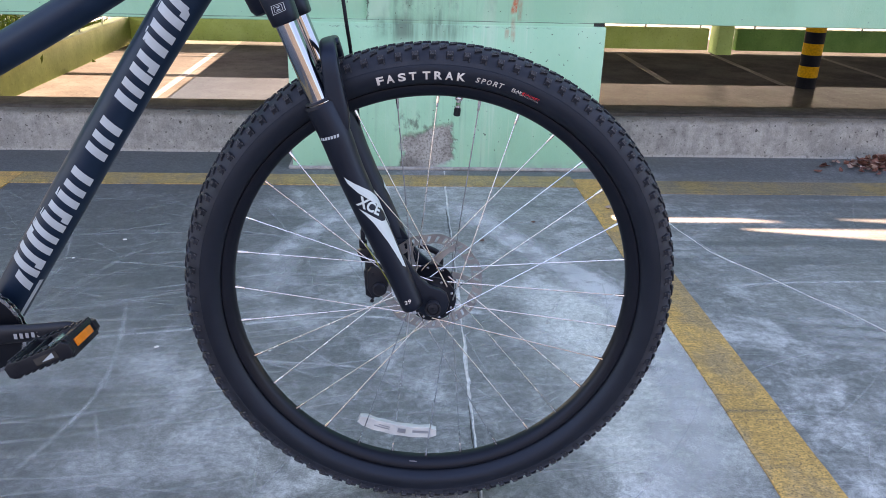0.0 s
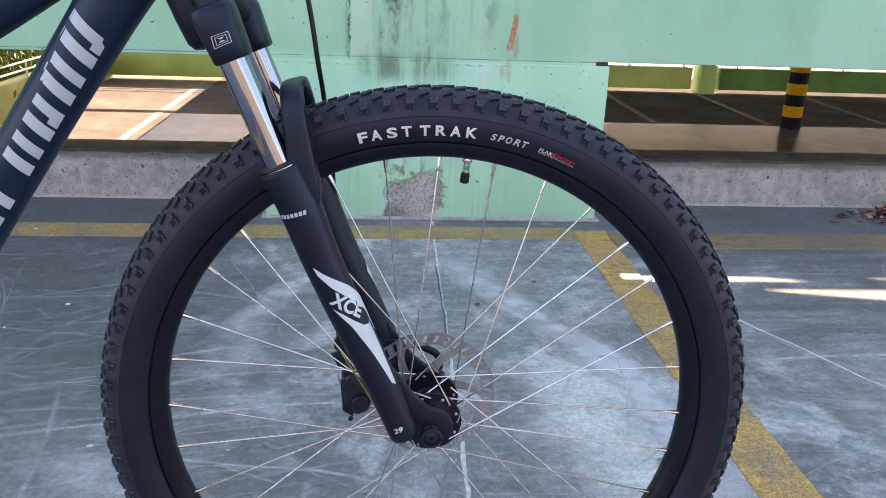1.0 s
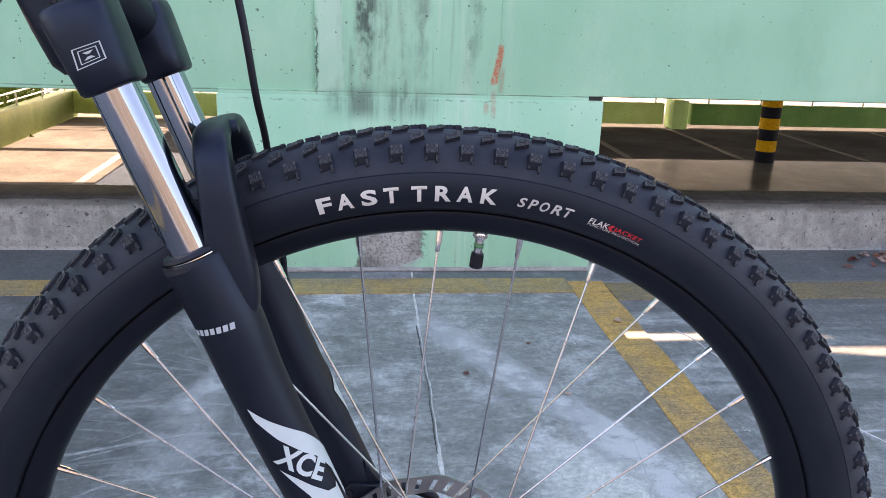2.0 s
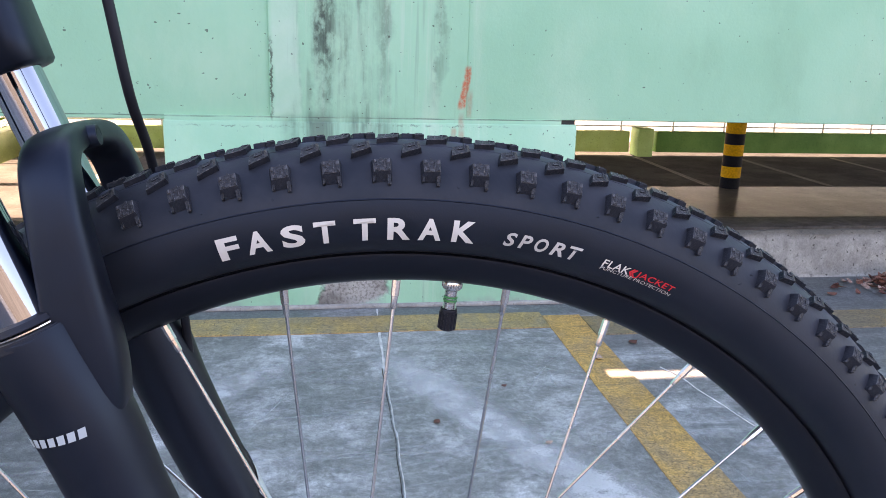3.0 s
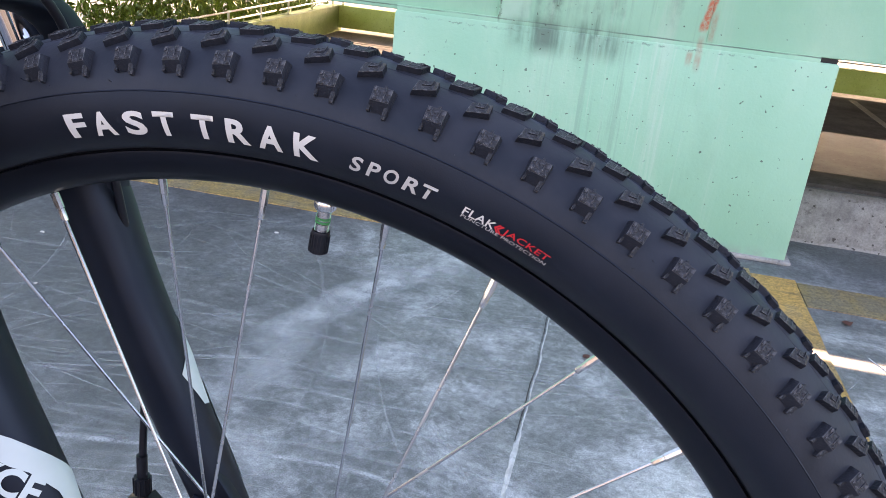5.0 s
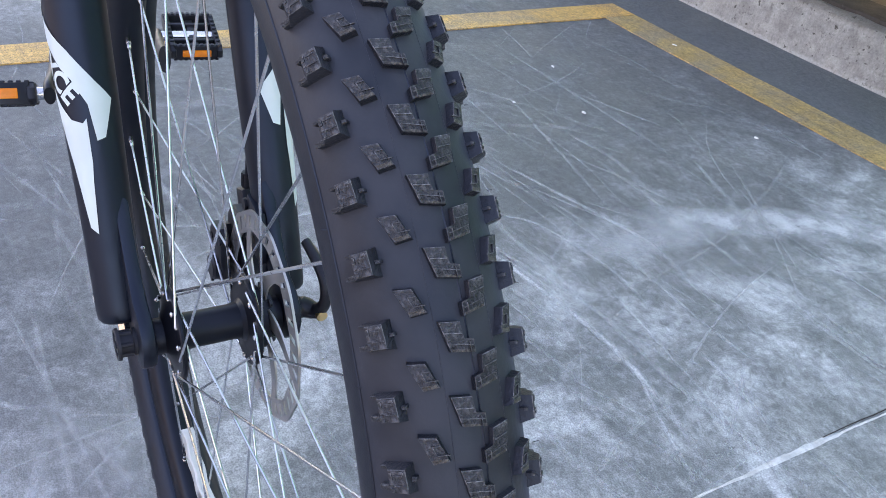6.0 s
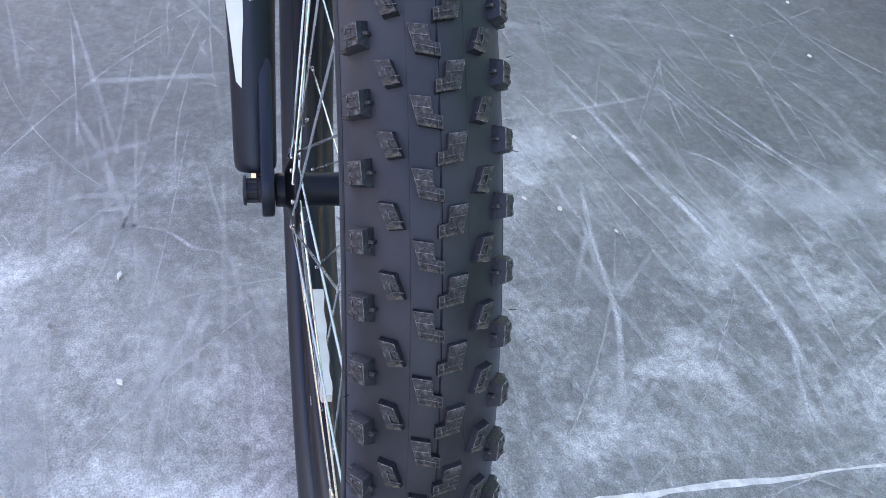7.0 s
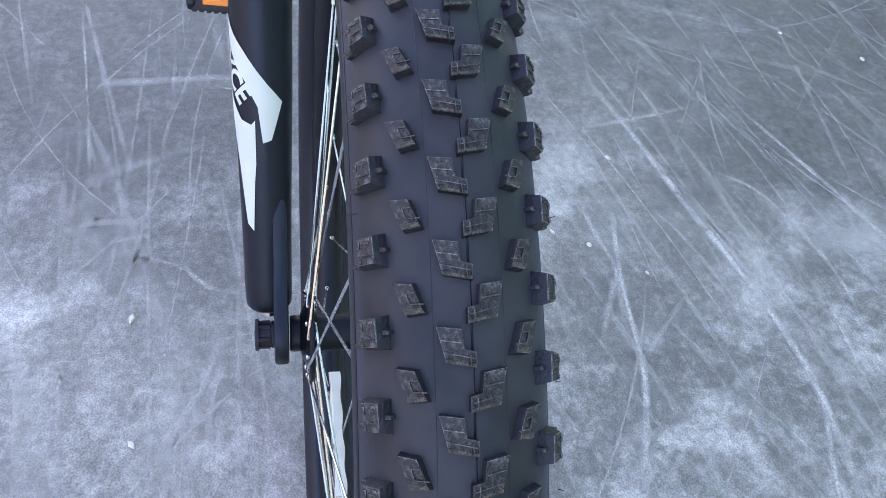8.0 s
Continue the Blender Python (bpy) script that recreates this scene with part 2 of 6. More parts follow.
def mint_wall():
    """Mint wall paint over rough render, with mildew streaks, a spalled patch and a rust smear."""
    m = Mat("mint_green_wall_paint", (0.3, 0.6, 0.46), 0.55)
    x, z = m.axis("X"), m.axis("Z")
    big, mid, fine = m.noise(1.6, 4.0), m.noise(9.0, 5.0, 0.6), m.noise(120.0, 4.0, 0.65)
    c = m.mix(m.step(big, 0.3, 0.7), (0.258, 0.575, 0.395), (0.328, 0.655, 0.468))
    drip = m.noise(16.0, 5.0, 0.62, m.mapped((1.0, 1.0, 0.07)))
    c = m.mix(m.math("MULTIPLY", m.step(drip, 0.5, 0.7, 0.0, 0.5), m.near(x, 0.16, 0.1, 0.42)), c, (0.49, 0.66, 0.53))
    cloudy = m.noise(3.4, 6.0, 0.62, m.mapped((1.0, 1.0, 0.45)))
    c = m.mix(m.step(cloudy, 0.50, 0.72, 0.0, 0.4), c, (0.455, 0.70, 0.525))
    c = m.mix(m.step(cloudy, 0.46, 0.30, 0.0, 0.35), c, (0.22, 0.46, 0.31))
    wob = m.math("MULTIPLY", m.math("SUBTRACT", m.noise(7.0, 5.0, 0.65), 0.5), 0.12)
    xw = m.math("ADD", x, wob)
    blotch = m.noise(34.0, 7.0, 0.7, m.mapped((1.0, 1.0, 0.55)))
    # smoother, paler render between the crack and the streaks, and thin runs over the whole face
    pale = m.math("MULTIPLY", m.near(m.math("ADD", x, m.math("MULTIPLY", wob, 0.4)), -0.125, 0.030, 0.044), m.step(z, 0.548, 0.575))
    c = m.mix(m.math("MULTIPLY", pale, m.step(mid, 0.3, 0.7, 0.35, 0.8)), c, (0.47, 0.69, 0.56))
    runs = m.noise(60.0, 4.0, 0.6, m.mapped((1.0, 1.0, 0.03)))
    c = m.mix(m.math("MULTIPLY", m.step(runs, 0.56, 0.70, 0.0, 0.35), m.near(xw, 0.10, 0.12, 0.40)), c, (0.19, 0.34, 0.26))
    c = m.mix(m.math("MULTIPLY", m.step(runs, 0.42, 0.30, 0.0, 0.35), m.near(xw, 0.16, 0.12, 0.45)), c, (0.52, 0.68, 0.57))
    for cx, wide, amount, zlo in ((0.0, 0.060, 0.9, 0.60), (0.085, 0.050, 0.8, 0.53), (-0.08, 0.035, 0.45, 0.5), (0.30, 0.025, 0.45, 0.64), (0.14, 0.03, 0.5, 0.58)):
        streak = m.math("MULTIPLY", m.near(xw, cx, wide * 0.2, wide), m.step(drip, 0.38, 0.60, 0.12, 1.0))
        streak = m.math("MULTIPLY", streak, m.step(z, zlo - 0.10, zlo + 0.08, 0.0, amount))
        streak = m.math("MULTIPLY", streak, m.step(blotch, 0.36, 0.58, 0.35, 1.1), True)
        c = m.mix(streak, c, (0.055, 0.095, 0.075))
    under = m.math("MULTIPLY", m.near(z, 0.525, 0.012, 0.065), m.math("MULTIPLY", m.near(xw, 0.03, 0.10, 0.20), m.step(drip, 0.35, 0.6, 0.1, 0.75)))
    c = m.mix(under, c, (0.05, 0.085, 0.065))
    # spalled patch down to the bare concrete
    zw = m.math("ADD", z, wob)
    spall = m.math("MULTIPLY", m.near(m.math("ADD", xw, m.math("MULTIPLY", wob, 0.6)), 0.055, 0.092, 0.114), m.near(m.math("SUBTRACT", zw, m.math("MULTIPLY", x, 0.30)), 0.064, 0.062, 0.088))
    stain = m.math("MULTIPLY", m.near(xw, 0.02, 0.05, 0.11), m.near(z, 0.165, 0.03, 0.09))
    c = m.mix(m.math("MULTIPLY", stain, m.step(blotch, 0.50, 0.66, 0.0, 0.8)), c, (0.085, 0.115, 0.095))
    bare = m.mix(m.step(mid, 0.35, 0.65), (0.185, 0.182, 0.168), (0.42, 0.425, 0.405))
    bare = m.mix(m.step(fine, 0.45, 0.65, 0.0, 0.7), bare, (0.10, 0.09, 0.085))
    c = m.mix(spall, c, bare)
    # rust smear and drips
    smear = m.math("MULTIPLY", m.near(m.math("SUBTRACT", m.math("ADD", x, m.math("MULTIPLY", wob, 0.25)), m.math("MULTIPLY", m.math("SUBTRACT", z, 0.64), 0.16)), 0.371, 0.005, 0.013), m.near(z, 0.645, 0.05, 0.065))
    c = m.mix(m.math("MULTIPLY", smear, m.step(fine, 0.3, 0.6, 0.4, 0.95)), c, (0.58, 0.15, 0.075))
    for rx, rz, hgt in ((0.362, 0.530, 0.055), (0.340, 0.515, 0.025), (0.385, 0.600, 0.05)):
        run = m.math("MULTIPLY", m.near(m.math("ADD", x, m.math("MULTIPLY", wob, 0.12)), rx, 0.003, 0.012), m.near(z, rz, hgt * 0.4, hgt))
        c = m.mix(m.math("MULTIPLY", run, m.step(blotch, 0.35, 0.65, 0.1, 0.6)), c, (0.42, 0.20, 0.13))
    # joint at the beam's foot, with its crack
    joint = m.math("MULTIPLY", m.near(m.math("ADD", z, m.math("MULTIPLY", wob, 0.05)), 0.557, 0.0006, 0.0026), m.step(mid, 0.35, 0.6, 0.15, 0.8))
    c = m.mix(joint, c, (0.07, 0.12, 0.09))
    jag = m.math("MULTIPLY", m.math("SUBTRACT", m.noise(42.0, 4.0, 0.7), 0.5), 0.030)
    crack = m.math("MULTIPLY", m.near(m.math("ADD", m.math("ADD", x, jag), m.math("MULTIPLY", wob, 0.18)), -0.165, 0.0012, 0.0050), m.near(z, 0.66, 0.09, 0.12))
    crack = m.math("MULTIPLY", crack, m.step(blotch, 0.35, 0.55, 0.25, 1.0))
    c = m.mix(m.math("MULTIPLY", crack, 0.85), c, (0.04, 0.055, 0.045))
    for cx, cz, lean, ln in ((-0.24, 0.548, 0.0, 0.20), (0.30, 0.553, 0.0, 0.28)):
        hair = m.math("MULTIPLY", m.near(m.math("ADD", z, m.math("MULTIPLY", jag, 0.8)), cz - 0.016, 0.0008, 0.0030), m.near(x, cx, ln * 0.5, ln))
        c = m.mix(m.math("MULTIPLY", hair, m.step(blotch, 0.45, 0.60, 0.0, 0.6)), c, (0.10, 0.17, 0.13))
    specks = m.step(m.noise(75.0, 1.0), 0.74, 0.78, 0.0, 0.8)
    c = m.mix(specks, c, (0.06, 0.09, 0.07))
    foot = m.math("MULTIPLY", m.step(z, 0.05, 0.0), m.step(mid, 0.4, 0.62, 0.0, 0.7))
    c = m.mix(foot, c, (0.30, 0.32, 0.31))
    m.color(c)
    m.rough(mid, 0.45, 0.7)
    m.bump(mid, 0.004, 0.5).bump(fine, 0.0012, 0.6)
    m.bump(m.math("SUBTRACT", 1.0, spall), 0.006)
    return m.m


def raw_concrete(name, dark, light, scale=7.0, rough=0.85, relief=0.004, spec=0.2, pit=18.0):
    m = Mat(name, light, rough, 0.0, spec)
    big, mid, fine = m.noise(1.3, 4.0), m.noise(scale, 6.0, 0.65), m.noise(scale * pit, 4.0, 0.65)
    c = m.mix(m.step(mid, 0.32, 0.68), dark, light)
    c = m.mix(m.step(big, 0.35, 0.65, 0.0, 0.35), c, tuple(v * 0.7 for v in dark))
    c = m.mix(m.step(fine, 0.56, 0.72, 0.0, 0.55), c, tuple(v * 0.35 for v in dark))
    c = m.mix(m.step(fine, 0.42, 0.28, 0.0, 0.4), c, tuple(min(0.8, v * 1.4) for v in light))
    m.color(c)
    m.bump(mid, relief, 0.6).bump(fine, relief * 0.4)
    return m.m


def kerb_face():
    """Cast kerb: vertical wash streaks, pinholes, a brown-grey worn arris."""
    m = Mat("streaked_kerb_concrete", (0.4, 0.4, 0.38), 0.85, 0.0, 0.2)
    z = m.axis("Z")
    mid, fine, pin = m.noise(18.0, 6.0, 0.68), m.noise(170.0, 4.0, 0.7), m.noise(60.0, 2.0, 0.5)
    wash, wide = m.noise(24.0, 6.0, 0.68, m.mapped((1.0, 1.0, 0.22))), m.noise(3.2, 5.0, 0.6)
    c = m.mix(m.step(mid, 0.32, 0.68), (0.23, 0.226, 0.21), (0.37, 0.365, 0.335))
    c = m.mix(m.step(wash, 0.48, 0.68, 0.0, 0.40), c, (0.46, 0.455, 0.425))
    c = m.mix(m.step(wash, 0.46, 0.30, 0.0, 0.55), c, (0.20, 0.195, 0.18))
    c = m.mix(m.step(wide, 0.50, 0.68, 0.0, 0.45), c, (0.22, 0.22, 0.205))
    ragged = m.math("ADD", z, m.math("MULTIPLY", m.math("SUBTRACT", mid, 0.5), 0.06))
    c = m.mix(m.step(ragged, 0.135, 0.158, 0.0, 0.75), c, (0.12, 0.108, 0.09))
    c = m.mix(m.step(ragged, 0.014, 0.002, 0.0, 0.45), c, (0.55, 0.55, 0.53))
    spots = m.noise(48.0, 6.0, 0.72)
    c = m.mix(m.step(spots, 0.56, 0.68, 0.0, 0.7), c, (0.11, 0.106, 0.098))
    c = m.mix(m.step(pin, 0.66, 0.71, 0.0, 0.85), c, (0.06, 0.057, 0.05))
    m.color(m.times(c, m.step(fine, 0.34, 0.66, 0.88, 1.12)))
    m.bump(mid, 0.004, 0.6).bump(fine, 0.0007)
    return m.m


def dust_marks():
    """Rubbed-in dust: pale, patchy, thinning out to both edges of each mark."""
    m = Mat("pale_scuff_dust", (0.56, 0.57, 0.59), 0.75)
    uv = m.t.nodes.new("ShaderNodeUVMap")
    sep = m.t.nodes.new("ShaderNodeSeparateXYZ")
    m.link(uv.outputs[0], sep.inputs[0])
    across = m.step(m.math("ABSOLUTE", m.math("SUBTRACT", sep.outputs[0], 0.5)), 0.04, 0.5, 1.0, 0.0)
    fine, mid = m.noise(300.0, 3.0, 0.7), m.noise(16.0, 4.0, 0.6)
    a = m.math("MULTIPLY", across, m.math("MULTIPLY", sep.outputs[1], 1.5))
    a = m.math("MULTIPLY", a, m.step(fine, 0.35, 0.62, 0.55, 1.2))
    a = m.math("MULTIPLY", a, m.step(mid, 0.32, 0.62, 0.30, 1.1), True)
    m.link(a, m.b.inputs["Alpha"])
    return m.m


DUST = dust_marks()
DECK = concrete_floor()
YELLOW_PAINT = road_paint("worn_yellow_line_paint", (0.66, 0.370, 0.110), (0.33, 0.235, 0.15), 0.43)
HEAD_YELLOW = road_paint("dulled_yellow_line_paint", (0.48, 0.315, 0.115), (0.27, 0.225, 0.165), 0.42)
OLD_YELLOW = road_paint("faded_yellow_line_paint", (0.34, 0.235, 0.095), (0.20, 0.18, 0.145), 0.38)
MINT = mint_wall()
KERB = raw_concrete("weathered_kerb_concrete", (0.29, 0.285, 0.27), (0.43, 0.425, 0.40), 22.0, pit=5.0)
CRACK_FILL = raw_concrete("pale_joint_mortar", (0.46, 0.47, 0.48), (0.76, 0.77, 0.78), 40.0, relief=0.001)
LOWER_FLOOR = raw_concrete("lower_deck_asphalt", (0.125, 0.124, 0.124), (0.205, 0.203, 0.203), 1.2, 0.9, spec=0.0)
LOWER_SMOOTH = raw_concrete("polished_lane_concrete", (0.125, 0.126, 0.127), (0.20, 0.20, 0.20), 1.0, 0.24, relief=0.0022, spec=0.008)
OUTSIDE = raw_concrete("pale_outer_ground", (0.20, 0.19, 0.175), (0.32, 0.31, 0.29), 0.4)
LIME = raw_concrete("lime_green_parapet_paint", (0.48, 0.64, 0.20), (0.58, 0.74, 0.30), 1.5, 0.6)
# Paler floor edged along the sun patch, whose brightness is partly put into this colour.
PALE_SUN_FLOOR = raw_concrete("pale_sun_patch_concrete", (0.22, 0.21, 0.195), (0.33, 0.315, 0.29), 1.2, 0.9, spec=0.0)
UNSEEN_WALL = raw_concrete("unseen_wall_concrete", (0.09, 0.085, 0.08), (0.17, 0.16, 0.15), 2.0)
KERB_FACE = kerb_face()
KERB_DIRT = raw_concrete("packed_brown_dirt", (0.055, 0.048, 0.042), (0.11, 0.097, 0.085), 14.0, pit=6.0)
# The lime paint again, darkened so the side parapet looks shaded.
SHADED_LIME = raw_concrete("shaded_lime_parapet_paint", (0.17, 0.24, 0.07), (0.25, 0.33, 0.11), 1.5, 0.6)
# Sunlight on the far post is put into this paler lime.
SUNLIT_LIME = raw_concrete("sunlit_lime_post_paint", (0.42, 0.62, 0.24), (0.52, 0.72, 0.32), 1.5, 0.6)
DARK_GREEN = raw_concrete("deep_green_parapet_paint", (0.10, 0.24, 0.075), (0.17, 0.33, 0.11), 1.5, 0.6)


# ---- mesh helpers ----
def mesh_of(name, bm, mats, smooth=True, angle=35.0):
    me = bpy.data.meshes.new(name)
    bmesh.ops.recalc_face_normals(bm, faces=bm.faces)
    bm.to_mesh(me)
    bm.free()
    for mat in mats if isinstance(mats, (list, tuple)) else [mats]:
        me.materials.append(mat)
    if smooth:
        me.shade_smooth()
        me.set_sharp_from_angle(angle=radians(angle))
    return me


def part(name, bm, material, parent, label="", smooth=True, angle=35.0):
    """One mesh object under a thing or a part."""
    ob = new(name, mesh_of(name, bm, material, smooth, angle))
    ob.parent = parent
    if label:
        tagged(ob, label)
    return ob


def thing(name, bm, material, label, category, kind="", group="", smooth=True):
    return tagged(new(name, mesh_of(name, bm, material, smooth)), label, category, group, kind)


def box(x0, x1, y0, y1, z0, z1, bevel=0.0, bm=None, seg=2, m=None):
    own = bmesh.new()
    bmesh.ops.create_cube(own, size=1.0)
    for v in own.verts:
        v.co = Vector((x0 + (v.co.x + 0.5) * (x1 - x0), y0 + (v.co.y + 0.5) * (y1 - y0), z0 + (v.co.z + 0.5) * (z1 - z0)))
    if bevel:
        bmesh.ops.bevel(own, geom=own.edges[:], offset=bevel, segments=seg, affect="EDGES", profile=0.5)
    if m is not None:
        bmesh.ops.transform(own, matrix=m, verts=own.verts)
    return joined(bm, own)


def joined(bm, own):
    """Adds own to bm, and returns the whole."""
    if bm is None:
        return own
    tmp = bpy.data.meshes.new("tmp")
    own.to_mesh(tmp)
    own.free()
    bm.from_mesh(tmp)
    bpy.data.meshes.remove(tmp)
    return bm


def lathe(profile, segs=64, closed=False, bm=None, start=0.0, sweep=360.0):
    """Turns rows of (radius, y) round the y axis; angle 0 is up, growing towards +x."""
    own = bmesh.new()
    full = sweep >= 360.0
    rings = []
    for i in range(segs if full else segs + 1):
        a = radians(start + sweep * i / segs)
        rings.append([own.verts.new((r * math.sin(a), y, r * math.cos(a))) for r, y in profile])
    n = len(profile)
    for i in range(segs):
        p, q = rings[i], rings[(i + 1) % len(rings)]
        for j in range(n if closed else n - 1):
            k = (j + 1) % n
            own.faces.new((p[j], p[k], q[k], q[j]))
    if not closed:
        bmesh.ops.remove_doubles(own, verts=own.verts, dist=1e-6)
    return joined(bm, own)


def spline(points, n):
    """Catmull-Rom through points (any dimension), n steps a span."""
    p = [np.array(v, float) for v in points]
    p = [2 * p[0] - p[1], *p, 2 * p[-1] - p[-2]]
    out = []
    for i in range(1, len(p) - 2):
        for k in range(n):
            t = k / n
            out.append(0.5 * (2 * p[i] + (p[i + 1] - p[i - 1]) * t + (2 * p[i - 1] - 5 * p[i] + 4 * p[i + 1] - p[i + 2]) * t * t
                              + (3 * p[i] - p[i - 1] - 3 * p[i + 1] + p[i + 2]) * t ** 3))
    return out + [p[-2]]


def tube(rows, segs=20, bm=None, steps=0, side=(0, 1, 0), caps=True):
    """A tube through rows of (x, y, z, r) or (x, y, z, r across, r along side)."""
    rows = [tuple(r) if len(r) > 4 else (*r, r[3]) for r in rows]
    rows = spline(rows, steps) if steps else [np.array(r, float) for r in rows]
    own = bmesh.new()
    rings, side = [], np.array(side, float)
    for i, r in enumerate(rows):
        d = rows[min(i + 1, len(rows) - 1)][:3] - rows[max(i - 1, 0)][:3]
        d = d / np.linalg.norm(d)
        s = side - d * (side @ d)
        s = s / np.linalg.norm(s)
        u = np.cross(d, s)
        ring = []
        for k in range(segs):
            a = 2 * math.pi * k / segs
            ring.append(own.verts.new(r[:3] + u * (r[3] * math.cos(a)) + s * (r[4] * math.sin(a))))
        rings.append(ring)
    for p, q in zip(rings, rings[1:]):
        for k in range(segs):
            own.faces.new((p[k], p[(k + 1) % segs], q[(k + 1) % segs], q[k]))
    if caps:
        own.faces.new(rings[0][::-1])
        own.faces.new(rings[-1])
    return joined(bm, own)


def prism(outline, y0, y1, bevel=0.0, bm=None, seg=2):
    """An outline of (x, z) pulled from y0 to y1."""
    own = bmesh.new()
    face = own.faces.new([own.verts.new((x, y0, z)) for x, z in outline])
    got = bmesh.ops.extrude_face_region(own, geom=[face])
    bmesh.ops.translate(own, verts=[g for g in got["geom"] if isinstance(g, bmesh.types.BMVert)], vec=(0, y1 - y0, 0))
    if bevel:
        rim = [e for e in own.edges if abs(e.verts[0].co.y - e.verts[1].co.y) < 1e-6]
        bmesh.ops.bevel(own, geom=rim, offset=bevel, segments=seg, affect="EDGES", profile=0.5)
    return joined(bm, own)


def moved(bm, m):
    bmesh.ops.transform(bm, matrix=m, verts=bm.verts)
    return bm


def slab(name, x0, x1, y0, y1, z0, z1, material, label, category, bevel=0.004, kind="structure"):
    return thing(name, box(x0, x1, y0, y1, z0, z1, bevel), material, label, category, kind)


# ---- the setting ----
# WALL_TOP: the wall's unseen upper part, its height chosen to keep sun off the deck.
GAP_Z, BASE_Y, LOW, WALL_TOP = 0.558, 1.86, -1.5, 3.4
ground = thing("ground", box(-400, 400, -400, 600, LOW - 0.9, LOW - 0.42), OUTSIDE, "pale sunlit open ground beyond the parking decks", "ground", "structure")
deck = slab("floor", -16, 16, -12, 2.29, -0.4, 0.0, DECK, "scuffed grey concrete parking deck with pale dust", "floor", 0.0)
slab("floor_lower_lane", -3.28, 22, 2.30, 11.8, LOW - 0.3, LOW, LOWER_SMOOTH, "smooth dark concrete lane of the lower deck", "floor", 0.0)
slab("floor_lower_sun_strip", -5.35, -3.28, 2.30, 17.5, LOW - 0.3, LOW, PALE_SUN_FLOOR, "strip of lower floor coloured pale to brighten its sun patch", "floor", 0.0)
slab("floor_lower_bays", -3.28, 22, 11.8, 17.5, LOW - 0.3, LOW - 0.002, LOWER_FLOOR, "brown-grey parking bays of the lower deck", "floor", 0.0)

# pier and beam
pier = thing("wall_pier", box(-0.455, 0.705, BASE_Y, 2.2, 0.0, GAP_Z - 0.012, 0.006), MINT, "mint green painted concrete pier with a spalled foot", "wall", "structure")
slab("wall_pier_foot", -0.47, 0.72, BASE_Y - 0.012, 2.21, 0.0, 0.012, KERB, "thin grey mortar foot of the pier", "trim", 0.004)
slab("wall_pier_cap", -0.45, 0.657, BASE_Y + 0.004, 2.19, GAP_Z - 0.014, GAP_Z + 0.002, MINT, "mint green painted joint between pier and beam", "wall", 0.0)
slab("wall_pier_pad", 0.655, 0.70, BASE_Y + 0.012, 2.19, GAP_Z - 0.013, GAP_Z + 0.001, DARK_GAP, "dark open joint above the pier", "trim", 0.0)
slab("wall_beam_right", 0.372, 14, BASE_Y + 0.006, 2.12, GAP_Z, WALL_TOP, MINT, "mint green painted concrete beam above a low gap", "wall", 0.006)
slab("wall_beam_left", -14, -0.168, BASE_Y + 0.012, 2.12, GAP_Z - 0.012, WALL_TOP, MINT, "mint green painted concrete beam with a hairline crack", "wall", 0.006)
slab("wall_shaft", -0.170, 0.374, BASE_Y + 0.003, 2.16, GAP_Z, WALL_TOP, MINT, "mint green column face streaked with dark mildew", "wall", 0.004)
# Unseen wall behind the camera, added to darken what the chrome reflects.
slab("wall_rear_blocker", -16, 16, -12.2, -12.0, -0.4, 4.2, UNSEEN_WALL, "unseen rear wall added to darken reflections in the chrome", "wall", 0.01)


def kerb_run(name, x0, x1, label):
    """A cast kerb with a battered face, worn arris and an uneven foot."""
    rng = random.Random(int(x0 * 10) + 5)
    n = int((x1 - x0) / 0.06)
    own, rings = bmesh.new(), []
    for i in range(n + 1):
        x = x0 + (x1 - x0) * i / n
        w = lambda k: 0.004 * noise.noise((x * 3.1, k, 0.3)) + 0.0025 * rng.uniform(-1, 1)
        rings.append([own.verts.new((x, y + w(k), z + (w(k + 9) if 0 < k < 5 else 0))) for k, (y, z) in enumerate(
            ((2.078, 0.0), (2.084, 0.05), (2.090, 0.11), (2.096, 0.148), (2.112, 0.161), (2.288, 0.165), (2.288, -0.3), (2.10, -0.3)))])
    for p, q in zip(rings, rings[1:]):
        for k in range(8):
            own.faces.new((p[k], p[(k + 1) % 8], q[(k + 1) % 8], q[k]))
    own.faces.new(rings[0])
    own.faces.new(rings[-1][::-1])
    return thing(name, own, KERB_FACE, label, "kerb", "structure")


for side, x0, x1 in (("left", -7.0, -0.474), ("right", 0.724, 7.0)):
    slab("trim_kerb_dirt_" + side, x0, x1, 2.128, 2.286, 0.10, 0.1725, KERB_DIRT, "packed brown dirt on top of the kerb", "dirt", 0.003)
kerb_run("kerb_left", -7.0, -0.472, "rough grey cast concrete kerb beside the pier")
kerb_run("kerb_right", 0.722, 7.0, "rough grey cast concrete kerb with leaves at its foot")


